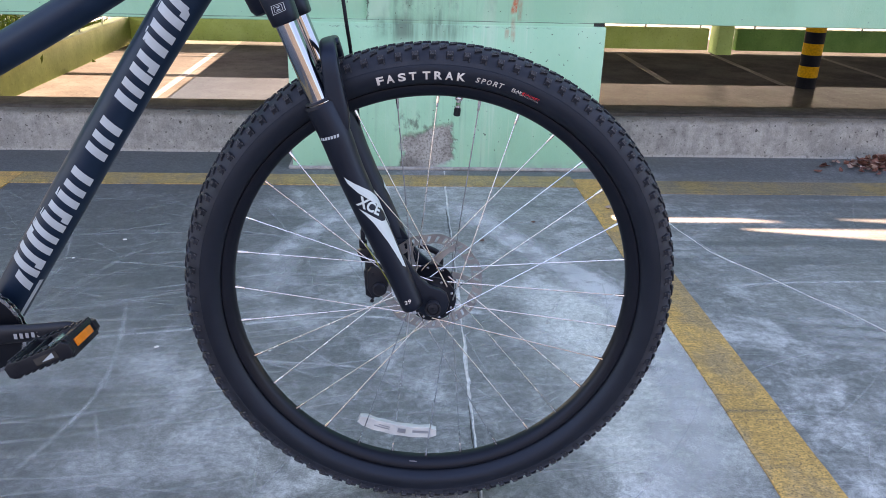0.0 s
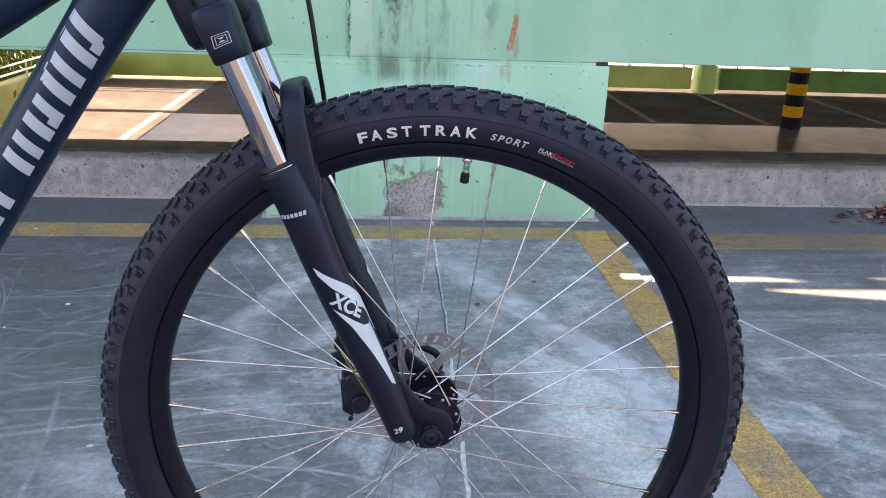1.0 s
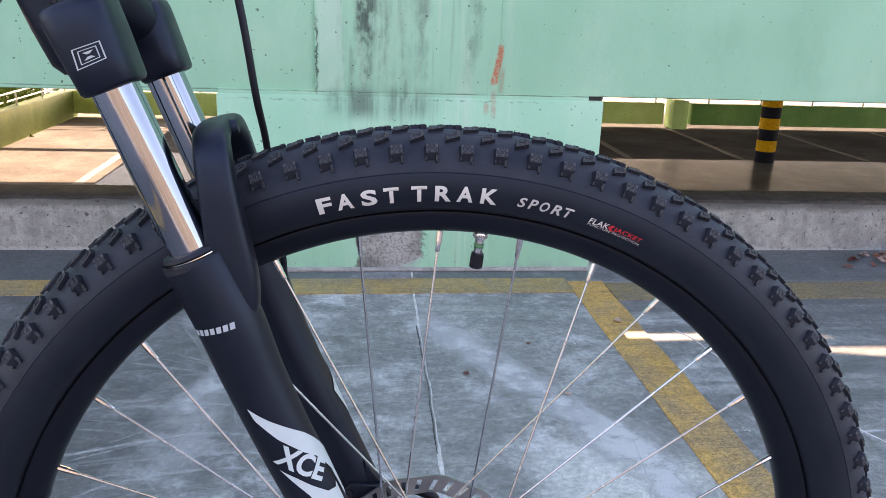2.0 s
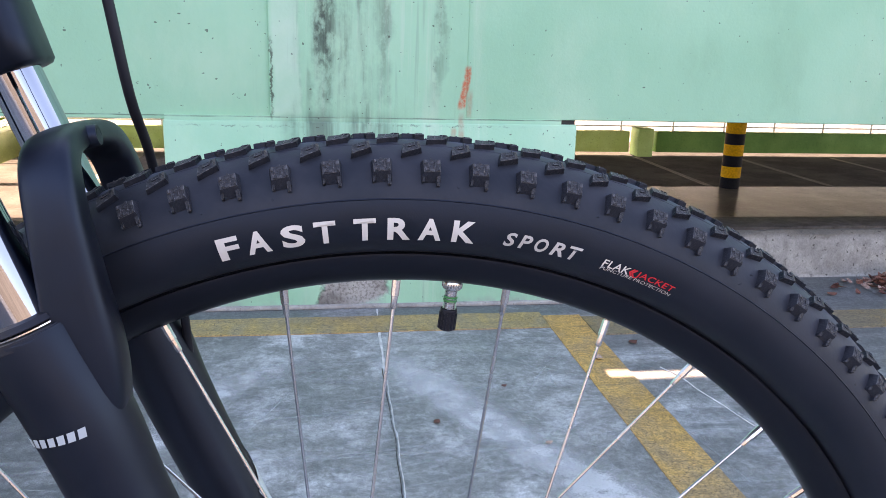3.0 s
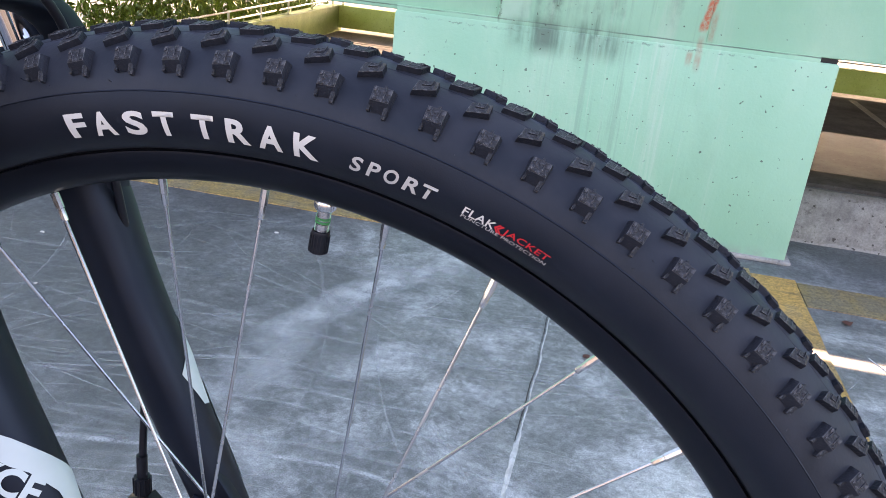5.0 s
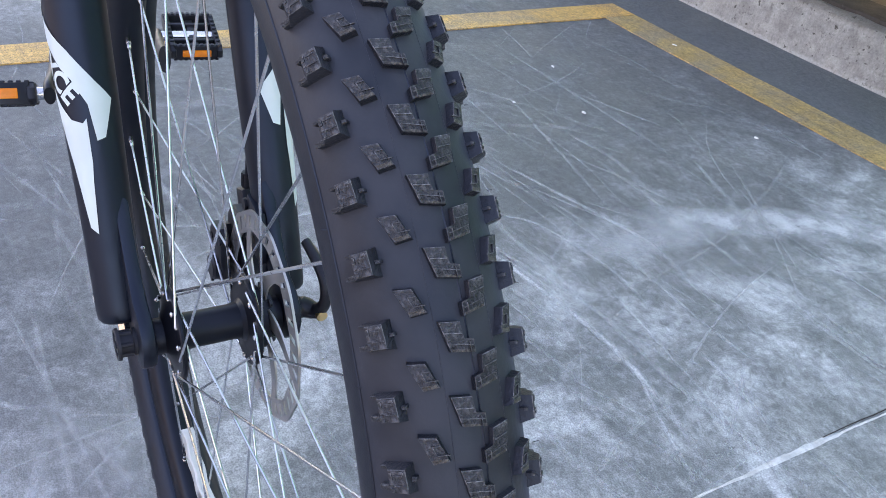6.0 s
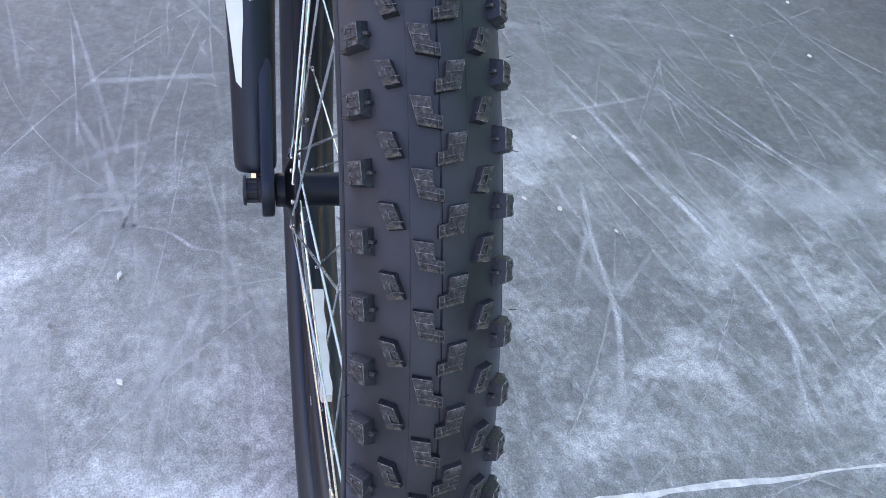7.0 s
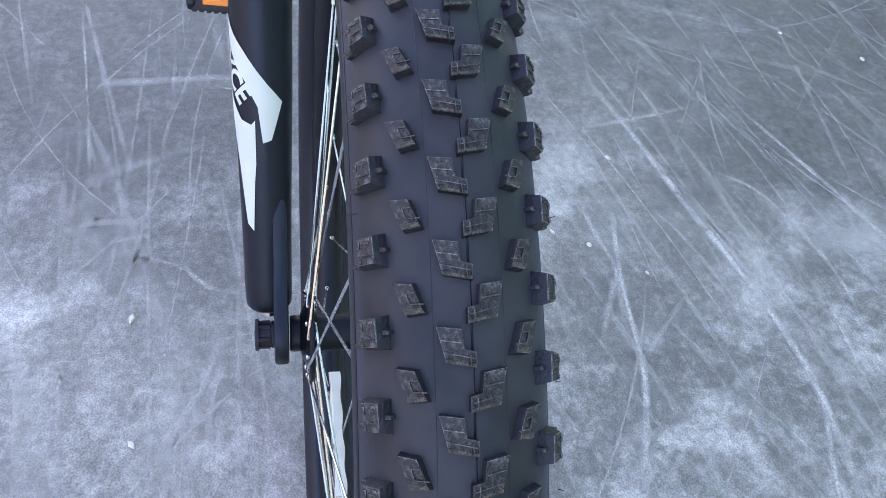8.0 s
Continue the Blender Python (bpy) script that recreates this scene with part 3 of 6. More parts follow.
def line_strip(name, x0, x1, y0, y1, z, material, label, jag=0.0035, cell=0.05):
    """A painted line as a thin skin with ragged edges."""
    along_x = (x1 - x0) > (y1 - y0)
    n = max(2, int(max(x1 - x0, y1 - y0) / cell))
    own, rows = bmesh.new(), []
    for i in range(n + 1):
        t = i / n
        j = [jag * (noise.noise((t * n * 0.21, s * 7.3, x0)) + 0.5 * noise.noise((t * n * 0.9, s * 3.1, y0))) for s in (1, 2)]
        if along_x:
            x = x0 + (x1 - x0) * t
            rows.append([own.verts.new((x, y0 + j[0], z)), own.verts.new((x, y1 + j[1], z))])
        else:
            y = y0 + (y1 - y0) * t
            rows.append([own.verts.new((x0 + j[0], y, z)), own.verts.new((x1 + j[1], y, z))])
    for p, q in zip(rows, rows[1:]):
        own.faces.new((p[0], p[1], q[1], q[0]) if not along_x else (p[0], q[0], q[1], p[1]))
    got = bmesh.ops.extrude_face_region(own, geom=own.faces[:])
    bmesh.ops.translate(own, verts=[g for g in got["geom"] if isinstance(g, bmesh.types.BMVert)], vec=(0, 0, -0.0035))
    return thing(name, own, material, label, "road marking", "structure", smooth=False)


line_strip("trim_bay_head", -1.417, 0.600, 1.650, 1.776, 0.0035, HEAD_YELLOW, "worn yellow line along the head of the bay")
line_strip("trim_bay_head_old", 0.715, 7.0, 1.585, 1.730, 0.0035, OLD_YELLOW, "faded yellow line along the next bay")
line_strip("trim_bay_side", 0.600, 0.712, -3.5, 1.745, 0.0036, YELLOW_PAINT, "scraped yellow bay line")
line_strip("trim_bay_side_far", -1.530, -1.419, -3.0, 1.776, 0.0036, YELLOW_PAINT, "scraped yellow bay line at the other side")


def joint_x(y):
    """Where the crooked joint crosses the deck at y."""
    return 0.0905 + 0.0175 * y + 0.004 * noise.noise((y * 1.7, 2.0, 0)) + 0.004 * noise.noise((y * 9, 5.0, 0))


def joint_line():
    """The deck's crooked joint, with broken, uneven mortar left in it."""
    rng = random.Random(4)
    own, rows = bmesh.new(), []
    for i in range(486):
        y = 1.84 - i * 0.010
        x = joint_x(y)
        full = 0.0040 if y > 1.38 else 0.0022 if y > 0.82 else 0.0048 if y > 0.27 else 0.0028
        w = [full * max(0.08, 0.65 + 0.7 * noise.noise((y * 6, k, 0)) + 0.6 * noise.noise((y * 31, k, 3))) + rng.uniform(0, 0.0008) for k in (8.0, 15.0)]
        rows.append([own.verts.new((x - w[0], y, 0.0)), own.verts.new((x, y, 0.0012 + 0.0008 * rng.random())), own.verts.new((x + w[1], y, 0.0))])
    for p, q in zip(rows, rows[1:]):
        for k in (0, 1):
            own.faces.new((p[k], q[k], q[k + 1], p[k + 1]))
    return thing("trim_joint", own, CRACK_FILL, "pale broken mortar joint running across the deck", "floor joint", "structure")


def joint_crack():
    """The open hairline along the filled joint."""
    own, rows = bmesh.new(), []
    for i in range(180):
        y = 1.84 - i * 0.027
        x = joint_x(y) - 0.0045
        w = 0.0002 + (0.0010 if y > 0.8 or y < 0.2 else 0.0002) * max(0.0, noise.noise((y * 4.0, 3.0, 1)) + 0.5)
        rows.append([own.verts.new((x - w * 1.6, y, 0.0004)), own.verts.new((x, y, 0.0026)), own.verts.new((x + w * 0.4, y, 0.0004))])
    for p, q in zip(rows, rows[1:]):
        if 0.25 < p[1].co.y < 0.8 or p[1].co.y > 1.42:
            continue
        for k in (0, 1):
            own.faces.new((p[k], q[k], q[k + 1], p[k + 1]))
    return thing("trim_joint_crack", own, DARK_GAP, "dark hairline crack beside the mortar joint", "floor joint", "structure")


def branch_crack():
    """A thin filled crack that wanders off across the next bay."""
    own, rows = bmesh.new(), []
    line = spline(((0.80, 1.36), (0.828, 1.283), (0.86, 1.107), (0.901, 0.987), (0.966, 0.877), (1.032, 0.737), (1.086, 0.647), (1.16, 0.46), (1.25, 0.22)), 10)
    for i, p in enumerate(line):
        x = p[0] + 0.005 * noise.noise((p[1] * 11, 4.0, 2))
        w = 0.0011 + 0.0075 * max(0.0, noise.noise((p[1] * 6.5, 1.0, 6)) - 0.12)
        rows.append([own.verts.new((x - w, p[1], 0.0003)), own.verts.new((x, p[1], 0.0022)), own.verts.new((x + w, p[1], 0.0003))])
    for p, q in zip(rows, rows[1:]):
        for k in (0, 1):
            own.faces.new((p[k], q[k], q[k + 1], p[k + 1]))
    return thing("trim_branch_crack", own, CRACK_FILL, "thin pale filled crack wandering across the deck", "floor joint", "structure")


joint_line()
joint_crack()
branch_crack()

# scuffs rubbed into the deck's dust
SWEEPS = [  # broad, soft arcs of dust: strength, width, points
    (2.0, 0.085, ((0.13, 1.50), (0.163, 1.409), (0.242, 1.241), (0.331, 1.063), (0.45, 0.87), (0.505, 0.68), (0.53, 0.45), (0.54, 0.20))),
    (1.3, 0.060, ((0.15, 1.42), (0.26, 1.22), (0.36, 1.04), (0.46, 0.84))),
    (1.3, 0.070, ((-0.42, 0.90), (-0.39, 1.02), (-0.32, 1.20), (-0.22, 1.365), (-0.05, 1.47))),
    (0.9, 0.11, ((0.56, 0.55), (0.54, 0.30), (0.48, 0.10), (0.38, -0.1))),
    (0.7, 0.060, ((-0.39, 0.73), (-0.36, 0.90), (-0.35, 1.09))),
    (0.8, 0.030, ((0.90, 0.61), (1.02, 0.60), (1.17, 0.58))), (0.8, 0.030, ((0.91, 0.56), (1.02, 0.545), (1.16, 0.52))),
    (0.8, 0.028, ((0.90, 0.51), (1.02, 0.49), (1.12, 0.47))), (0.75, 0.028, ((0.92, 0.46), (1.0, 0.445), (1.10, 0.42))),
]
BAY_SCRATCHES = [  # long crossing scratches in the bay
    (1.11, 0.0106, ((-0.81, 0.51), (-0.68, 0.54), (-0.47, 0.58), (-0.32, 0.61), (-0.17, 0.63), (-0.05, 0.622), (0.07, 0.60))),
    (0.66, 0.0063, ((-0.56, 0.57), (-0.40, 0.605), (-0.25, 0.635))),
    (0.90, 0.0094, ((-0.73, 0.77), (-0.58, 0.82), (-0.42, 0.87), (-0.34, 0.885), (-0.18, 0.86))),
    (0.66, 0.0063, ((-0.38, 0.79), (-0.31, 0.81), (-0.15, 0.81), (-0.03, 0.82))), (0.90, 0.0081, ((-0.10, 0.75), (-0.04, 0.75), (0.07, 0.73))),
    (0.98, 0.0075, ((-0.49, 0.46), (-0.41, 0.44), (-0.31, 0.42), (-0.16, 0.40), (-0.02, 0.35), (0.06, 0.32))),
    (0.74, 0.0069, ((-0.52, 0.41), (-0.42, 0.41), (-0.35, 0.42), (-0.24, 0.40))),
]
CROSS_SCRATCHES = [  # shorter ones that cross them
    (0.82, 0.0069, ((-0.10, 0.63), (-0.03, 0.60), (0.09, 0.56))), (0.66, 0.0063, ((0.06, 0.64), (0.0, 0.73), (-0.06, 0.81))),
    (0.66, 0.0063, ((0.02, 0.45), (-0.01, 0.52), (-0.03, 0.59))), (0.74, 0.0063, ((-0.20, 0.35), (-0.28, 0.39), (-0.34, 0.42))),
    (0.57, 0.0075, ((-0.46, 0.52), (-0.39, 0.55), (-0.19, 0.60))), (0.57, 0.0063, ((-0.29, 0.51), (-0.22, 0.44), (-0.17, 0.39))),
    (0.66, 0.0075, ((-0.54, 0.66), (-0.48, 0.72), (-0.32, 0.76), (-0.19, 0.75))), (0.57, 0.0075, ((-0.95, 0.79), (-0.80, 0.79), (-0.73, 0.81))),
]
SIDE_SCRATCHES = [  # thin marks beside the wheel and over the next bay
    (0.54, 0.0078, ((-0.45, -0.29), (-0.46, -0.23))), (0.66, 0.0072, ((-0.42, -0.26), (-0.40, -0.19), (-0.36, -0.15), (-0.34, -0.09))),
    (0.54, 0.0091, ((-0.32, -0.12), (-0.19, -0.16), (-0.06, -0.23))), (0.48, 0.0182, ((-0.81, -0.37), (-0.82, -0.23), (-0.83, -0.07))),
    (0.48, 0.0117, ((-0.48, -0.33), (-0.49, -0.30), (-0.48, -0.21))), (0.42, 0.0156, ((-0.56, -0.34), (-0.60, -0.28), (-0.65, -0.16))),
    (0.5, 0.016, ((-0.767, 1.012), (-0.649, 1.034), (-0.481, 1.013))), (0.45, 0.010, ((-0.60, 1.22), (-0.314, 1.124))),
]
NEXT_BAY_SCRATCHES = [
    (0.9, 0.016, ((0.828, 1.283), (0.901, 0.987), (1.032, 0.737), (1.16, 0.46))), (1.1, 0.012, ((0.73, 0.793), (0.987, 0.825), (1.296, 0.837), (1.7, 0.84))),
    (0.5, 0.010, ((0.836, 0.775), (0.974, 0.835), (1.2, 0.90))), (0.7, 0.009, ((-0.70, 0.40), (-0.56, 0.42))), (0.6, 0.006, ((-0.634, 0.24), (-0.557, 0.049))),
    (0.8, 0.009, ((-0.73, 0.75), (-0.67, 0.497), (-0.652, 0.268), (-0.72, 0.0))), (0.6, 0.006, ((-0.453, 0.17), (-0.335, 0.186))),
]


def scuff_marks():
    """Thin dusty marks left by wheels and dragged things, each a skin of its own on the deck."""
    rng = random.Random(17)
    own = bmesh.new()
    uv = own.loops.layers.uv.new("UVMap")
    marks = SWEEPS + BAY_SCRATCHES + CROSS_SCRATCHES + SIDE_SCRATCHES + NEXT_BAY_SCRATCHES
    for i in range(300):
        far = i % 3 == 2
        x, y = (rng.uniform(-3.2, 3.2), rng.uniform(-2.0, 1.7)) if far else (rng.uniform(-1.25, 1.25), rng.uniform(-0.9, 1.5))
        way = radians(rng.gauss(4, 16) if rng.random() < 0.55 else rng.uniform(-85, 95))
        ln, bend = rng.choice((0.12, 0.2, 0.3, 0.45, 0.7)) * rng.uniform(0.7, 1.3), rng.gauss(0, 0.35)
        pts = []
        for k in range(6):
            s = (k / 5 - 0.5) * ln
            off = bend * s * s + rng.uniform(-0.002, 0.002)
            pts.append((x + s * math.cos(way) - off * math.sin(way), y + s * math.sin(way) + off * math.cos(way)))
        w = rng.choice((0.005, 0.008, 0.012, 0.018, 0.030))
        marks.append((rng.uniform(0.10, 0.36) * (0.75 if w > 0.01 else 1.0), w, tuple(pts)))
    for i in range(110):  # the long, soft streaks of wheels rolling in and out of the bay
        x, y, way = rng.uniform(-1.1, 0.35), rng.uniform(-0.55, 1.25), radians(rng.gauss(7, 10))
        ln, bend = rng.uniform(0.35, 1.0), rng.gauss(0, 0.12)
        pts = [(x + s * math.cos(way) - bend * s * s * math.sin(way), y + s * math.sin(way) + bend * s * s * math.cos(way)) for s in (-0.5 * ln, -0.2 * ln, 0.15 * ln, 0.5 * ln)]
        marks.append((rng.uniform(0.16, 0.42), rng.uniform(0.0035, 0.0090), tuple(pts)))
    for i in range(230):
        x, y, way = rng.uniform(-1.5, 1.5), rng.uniform(-0.8, 1.55), radians(rng.gauss(8, 22) if rng.random() < 0.6 else rng.uniform(-90, 90))
        ln, bend = rng.uniform(0.10, 0.65), rng.gauss(0, 0.4)
        pts = [(x + s * math.cos(way) - bend * s * s * math.sin(way), y + s * math.sin(way) + bend * s * s * math.cos(way)) for s in (-0.5 * ln, -0.2 * ln, 0.15 * ln, 0.5 * ln)]
        marks.append((rng.uniform(0.2, 0.6), rng.uniform(0.0018, 0.0042), tuple(pts)))
    for j, (power, wide, pts) in enumerate(marks):
        line = spline(pts, 4)
        rows, n, z = [], len(line) - 1, 0.0005 + (j % 100) * 0.00001
        for i, p in enumerate(line):
            d = line[min(i + 1, n)] - line[max(i - 1, 0)]
            d = d / np.linalg.norm(d)
            w = wide * (0.95 + 0.4 * noise.noise((p[0] * 9, p[1] * 9, j)))
            rows.append((own.verts.new((p[0] - d[1] * w, p[1] + d[0] * w, z)), own.verts.new((p[0] + d[1] * w, p[1] - d[0] * w, z)), 0.49 * power * min(1.0, 0.04 + 4 * min(i, n - i) / n)))
        for p, q in zip(rows, rows[1:]):
            f = own.faces.new((p[0], p[1], q[1], q[0]))
            for loop, c in zip(f.loops, ((0, p[2]), (1, p[2]), (1, q[2]), (0, q[2]))):
                loop[uv].uv = c
    me = bpy.data.meshes.new("scuff_marks")
    own.to_mesh(me)
    own.free()
    me.materials.append(DUST)
    ob = tagged(new("scuff_marks", me), "thin pale dusty scuffs crossing on the deck", "scuff marks", kind="stuff")
    ob.visible_shadow = False


scuff_marks()

# lower deck: parapets, rails, bay lines, column and the added roof
for k, x in enumerate((-3.5, 4.42, 6.38, 8.6, 10.8)):
    line_strip("trim_lower_line", x - 0.06, x + 0.06, 11.85 if x > 0 else 9.6, 15.1, LOW + 0.003, WHITE_LINE, "pale bay line on the lower deck", 0.004, 0.2)
slab("wall_far_lime", -5.35, 6.30, 15.3, 15.5, LOW + 0.07, -1.0, LIME, "lime green low parapet panel", "wall", 0.01)
slab("wall_far_post", 6.44, 6.76, 15.15, 15.6, LOW - 0.05, -0.93, SUNLIT_LIME, "green parapet post coloured pale as if sunlit", "wall", 0.01)
slab("wall_far_green", 6.90, 22, 15.3, 15.5, LOW + 0.07, -1.0, DARK_GREEN, "green low parapet panel", "wall", 0.01)
slab("wall_far_left", -5.6, -5.35, 2.3, 15.5, LOW - 0.05, -1.0, SHADED_LIME, "lime green side parapet", "wall", 0.01)
# an unseen roof, added to shade the lower deck; its slits shape the sun blades
UNSEEN_ROOF = "unseen roof slab added to shade the lower deck"
ROOF_Z = 2.3
for x0, x1, y0, y1 in ((-8.8, 22, 2.20, 6.23), (-8.8, 1.75, 6.23, 6.368), (6.5, 22, 6.23, 6.368), (-8.8, 22, 6.368, 6.39), (-8.8, 1.547, 6.39, 6.464), (2.155, 2.225, 6.39, 6.464), (6.5, 22, 6.39, 6.464),
                       (-8.8, 22, 6.464, 18.1), (-1.82, 22, 18.1, 23.3), (-4.16, -3.87, 18.1, 24.3)):
    slab("ceiling_shade_slab", x0, x1, y0, y1, ROOF_Z, ROOF_Z + 0.02, KERB, UNSEEN_ROOF, "ceiling", 0.0)


def slit_wedge(points):
    """An unseen three-cornered plate, added to narrow a roof slit and its sun blade."""
    own = bmesh.new()
    low = [own.verts.new((x, y, ROOF_Z + 0.003)) for x, y in points]
    high = [own.verts.new((x, y, ROOF_Z + 0.006)) for x, y in points]
    own.faces.new(low)
    own.faces.new(high)
    for i in range(3):
        own.faces.new((low[i], low[(i + 1) % 3], high[(i + 1) % 3], high[i]))
    return thing("ceiling_shade_plate", own, KERB, "unseen plate added to taper a blade of sun", "ceiling", "structure", smooth=False)


slit_wedge(((1.74, 6.20), (2.44, 6.225), (1.74, 6.372)))
slit_wedge(((2.18, 6.475), (1.78, 6.470), (2.18, 6.392)))
slit_wedge(((2.20, 6.380), (2.52, 6.386), (2.20, 6.445)))
# Unseen panel, added to keep bright sky out of the lane's reflections.
slab("wall_sky_blocker", -1.80, 22, 17.6, 17.8, -0.35, ROOF_Z, UNSEEN_WALL, "unseen panel added to block bright sky from the lower lane", "beam", 0.0)
# Unseen bar, added only for the thin shadow it casts across the sun patch.
slab("wall_shadow_bar", -12, -1.82, 20.3, 20.42, ROOF_Z, ROOF_Z + 0.05, KERB, "unseen bar added to cast a shadow band on the lower floor", "beam", 0.0)


def guard_rail(name, a, b, label):
    """A low rail: two pipes on short posts."""
    a, b = Vector(a), Vector(b)
    root = tagged(new(name), label, "railing", kind="structure")
    n = max(2, int((b - a).length / 1.1))
    for h in (0.10, 0.22):
        part("rail_pipe", tube([(*(a + Vector((0, 0, h))), 0.014), (*(b + Vector((0, 0, h))), 0.014)], 10, side=(0, 0, 1)), WHITE_RAIL, root)
    for i in range(n + 1):
        p = a.lerp(b, i / n)
        part("rail_post", tube([(*p, 0.018), (*(p + Vector((0, 0, 0.24))), 0.018)], 8), WHITE_RAIL, root)


guard_rail("railing_far", (-5.3, 15.4, -1.0), (21, 15.4, -1.0), "white pipe rail on the far parapet")
guard_rail("railing_side", (-5.48, 3.0, -1.0), (-5.48, 15.3, -1.0), "white pipe rail on the side parapet")


def striped_column():
    """A round column in yellow and black bands."""
    root = tagged(new("striped_column"), "round concrete column in yellow and black bands", "column", kind="structure")
    root.location = (6.66, 11.72, LOW)
    for i in range(21):
        z0, z1 = i * 0.18, (i + 1) * 0.18
        b = tube([(0, 0, z0, 0.152), (0, 0, z0 + 0.004, 0.156), (0, 0, z1 - 0.004, 0.156), (0, 0, z1, 0.152)], 28)
        part("band", b, YELLOW_BAND if i % 2 else BLACK_BAND, root)


striped_column()


def hedge():
    """Leafy shrubs behind the side parapet."""
    rng = random.Random(11)
    verts, faces = [], []
    for i in range(7000):
        c = Vector((-6.6 + rng.gauss(0, 0.38), rng.uniform(9.0, 16.5), -1.55 + abs(rng.gauss(0, 0.55))))
        s = rng.uniform(0.055, 0.10)
        m = Euler((rng.uniform(0, 6.3), rng.uniform(0, 6.3), rng.uniform(0, 6.3))).to_matrix()
        k = len(verts)
        verts += [c + m @ Vector(v) * s for v in ((-1, 0, 0), (-0.2, -0.42, 0.12), (1, 0, 0.0), (-0.2, 0.42, 0.12))]
        faces += [(k, k + 1, k + 2, k + 3)]
    me = bpy.data.meshes.new("hedge")
    me.from_pydata(verts, [], faces)
    me.materials.append(LEAF_GREEN)
    tagged(new("hedge", me), "sunlit green shrubs behind the side parapet", "shrub", kind="stuff")


hedge()


def dry_leaf(rng, size):
    """A curled, lobed dead leaf."""
    own = bmesh.new()
    mid, left, right = [], [], []
    curl, n = rng.uniform(0.3, 1.0), 6
    for i in range(n + 1):
        t = i / n
        w = 0.34 * math.sin(math.pi * min(1.0, t * 1.02 + 0.02)) ** 0.8 * rng.uniform(0.85, 1.1)
        z = 0.28 * curl * (2 * t - 1) ** 2
        mid.append(own.verts.new((size * (t - 0.5), 0, size * z)))
        left.append(own.verts.new((size * (t - 0.5 + 0.04), size * w, size * (z + 0.30 * curl * w))))
        right.append(own.verts.new((size * (t - 0.5 + 0.04), -size * w, size * (z + 0.34 * curl * w))))
    for i in range(n):
        own.faces.new((mid[i], mid[i + 1], left[i + 1], left[i]))
        own.faces.new((mid[i], right[i], right[i + 1], mid[i + 1]))
    bmesh.ops.remove_doubles(own, verts=own.verts, dist=1e-5)
    return own


def leaf_pile():
    rng = random.Random(21)
    metas = [mesh_of("dry_leaf", dry_leaf(rng, rng.uniform(0.022, 0.042)), LEAF_DRY) for _ in range(8)]
    root = tagged(new("leaf_pile"), "small heap of brown dry leaves at the kerb's foot", "leaves")
    root.location = (1.70, 1.945, 0)
    for i in range(295):
        x, y = rng.gauss(0.28, 0.12), rng.gauss(0, 0.050)
        lift = max(0.003, 0.05 * math.exp(-((x - 0.28) / 0.2) ** 2 - (y / 0.08) ** 2) * rng.uniform(0, 1) + 0.003)
        ob = new("leaf", rng.choice(metas))
        ob.parent = root
        ob.matrix_basis = pose(x, min(y, 0.10), lift, rng.gauss(0, 20), rng.gauss(0, 20), rng.uniform(0, 360))


leaf_pile()


def loose_leaf(x, y, size, turn, seed):
    b = dry_leaf(random.Random(seed), size)
    ob = thing("fallen_leaf", b, LEAF_DRY, "single curled brown leaf lying on the deck", "leaf", group="leaves on the deck")
    ob.matrix_basis = pose(x, y, 0.003, 8, 0, turn)


for k, (x, y, s, r) in enumerate(((0.79, 1.52, 0.03, 20), (0.66, 1.42, 0.035, 70), (0.38, 1.28, 0.016, 10), (0.20, 1.12, 0.020, 50), (0.412, 1.01, 0.018, 20), (1.62, 1.88, 0.04, 5))):
    loose_leaf(x, y, s, r, 40 + k)


def paint_chip(x, y, size, seed):
    """A flat splinter of pale render lying on the deck."""
    rng = random.Random(seed)
    own = bmesh.new()
    n = 7
    ring = [(1.5 * size * rng.uniform(0.6, 1.1) * math.cos(2 * math.pi * i / n), size * rng.uniform(0.4, 0.8) * math.sin(2 * math.pi * i / n)) for i in range(n)]
    low = [own.verts.new((u, v, 0)) for u, v in ring]
    high = [own.verts.new((u * 0.8, v * 0.8, size * 0.5 + rng.uniform(0, 0.001))) for u, v in ring]
    own.faces.new(low[::-1])
    own.faces.new(high)
    for i in range(n):
        own.faces.new((low[i], low[(i + 1) % n], high[(i + 1) % n], high[i]))
    ob = thing("paint_chip", own, CHIP, "small pale chip lying on the deck", "chip", group="chips on the deck")
    ob.matrix_basis = pose(x, y, 0.0012, 0, 0, rng.gauss(5, 22))


for k, (x, y, s) in enumerate(((-0.424, 0.345, 0.005), (-0.394, 0.394, 0.006), (-0.583, 0.484, 0.006), (-0.851, 1.117, 0.007), (-0.313, -0.243, 0.007), (-0.134, -0.227, 0.006), (-0.333, 0.465, 0.004),
                               (-0.617, 1.458, 0.006), (-1.165, 1.711, 0.008), (-1.113, 1.218, 0.006), (-0.948, 0.981, 0.004))):
    paint_chip(x, y, s * 0.8, 70 + k)


# ---- the bicycle: parts are built in the wheel's frame, axle at the origin, wheel in the xz plane ----
AXLE_Z = 0.3697
bike = tagged(new("mountain_bike"), "navy mountain bike with black fork and knobbly front tyre", "bicycle")
bike.matrix_basis = pose(0, 0, AXLE_Z, -2.04, -0.71, -0.87) @ Matrix.Translation((0, 0.0038, -AXLE_Z))
UP = Matrix.Translation((0, 0, AXLE_Z))


def bike_part(name, bm, material, label="", smooth=True, angle=35.0):
    ob = part(name, bm, material, bike, label, smooth, angle)
    ob.matrix_basis = UP
    return ob


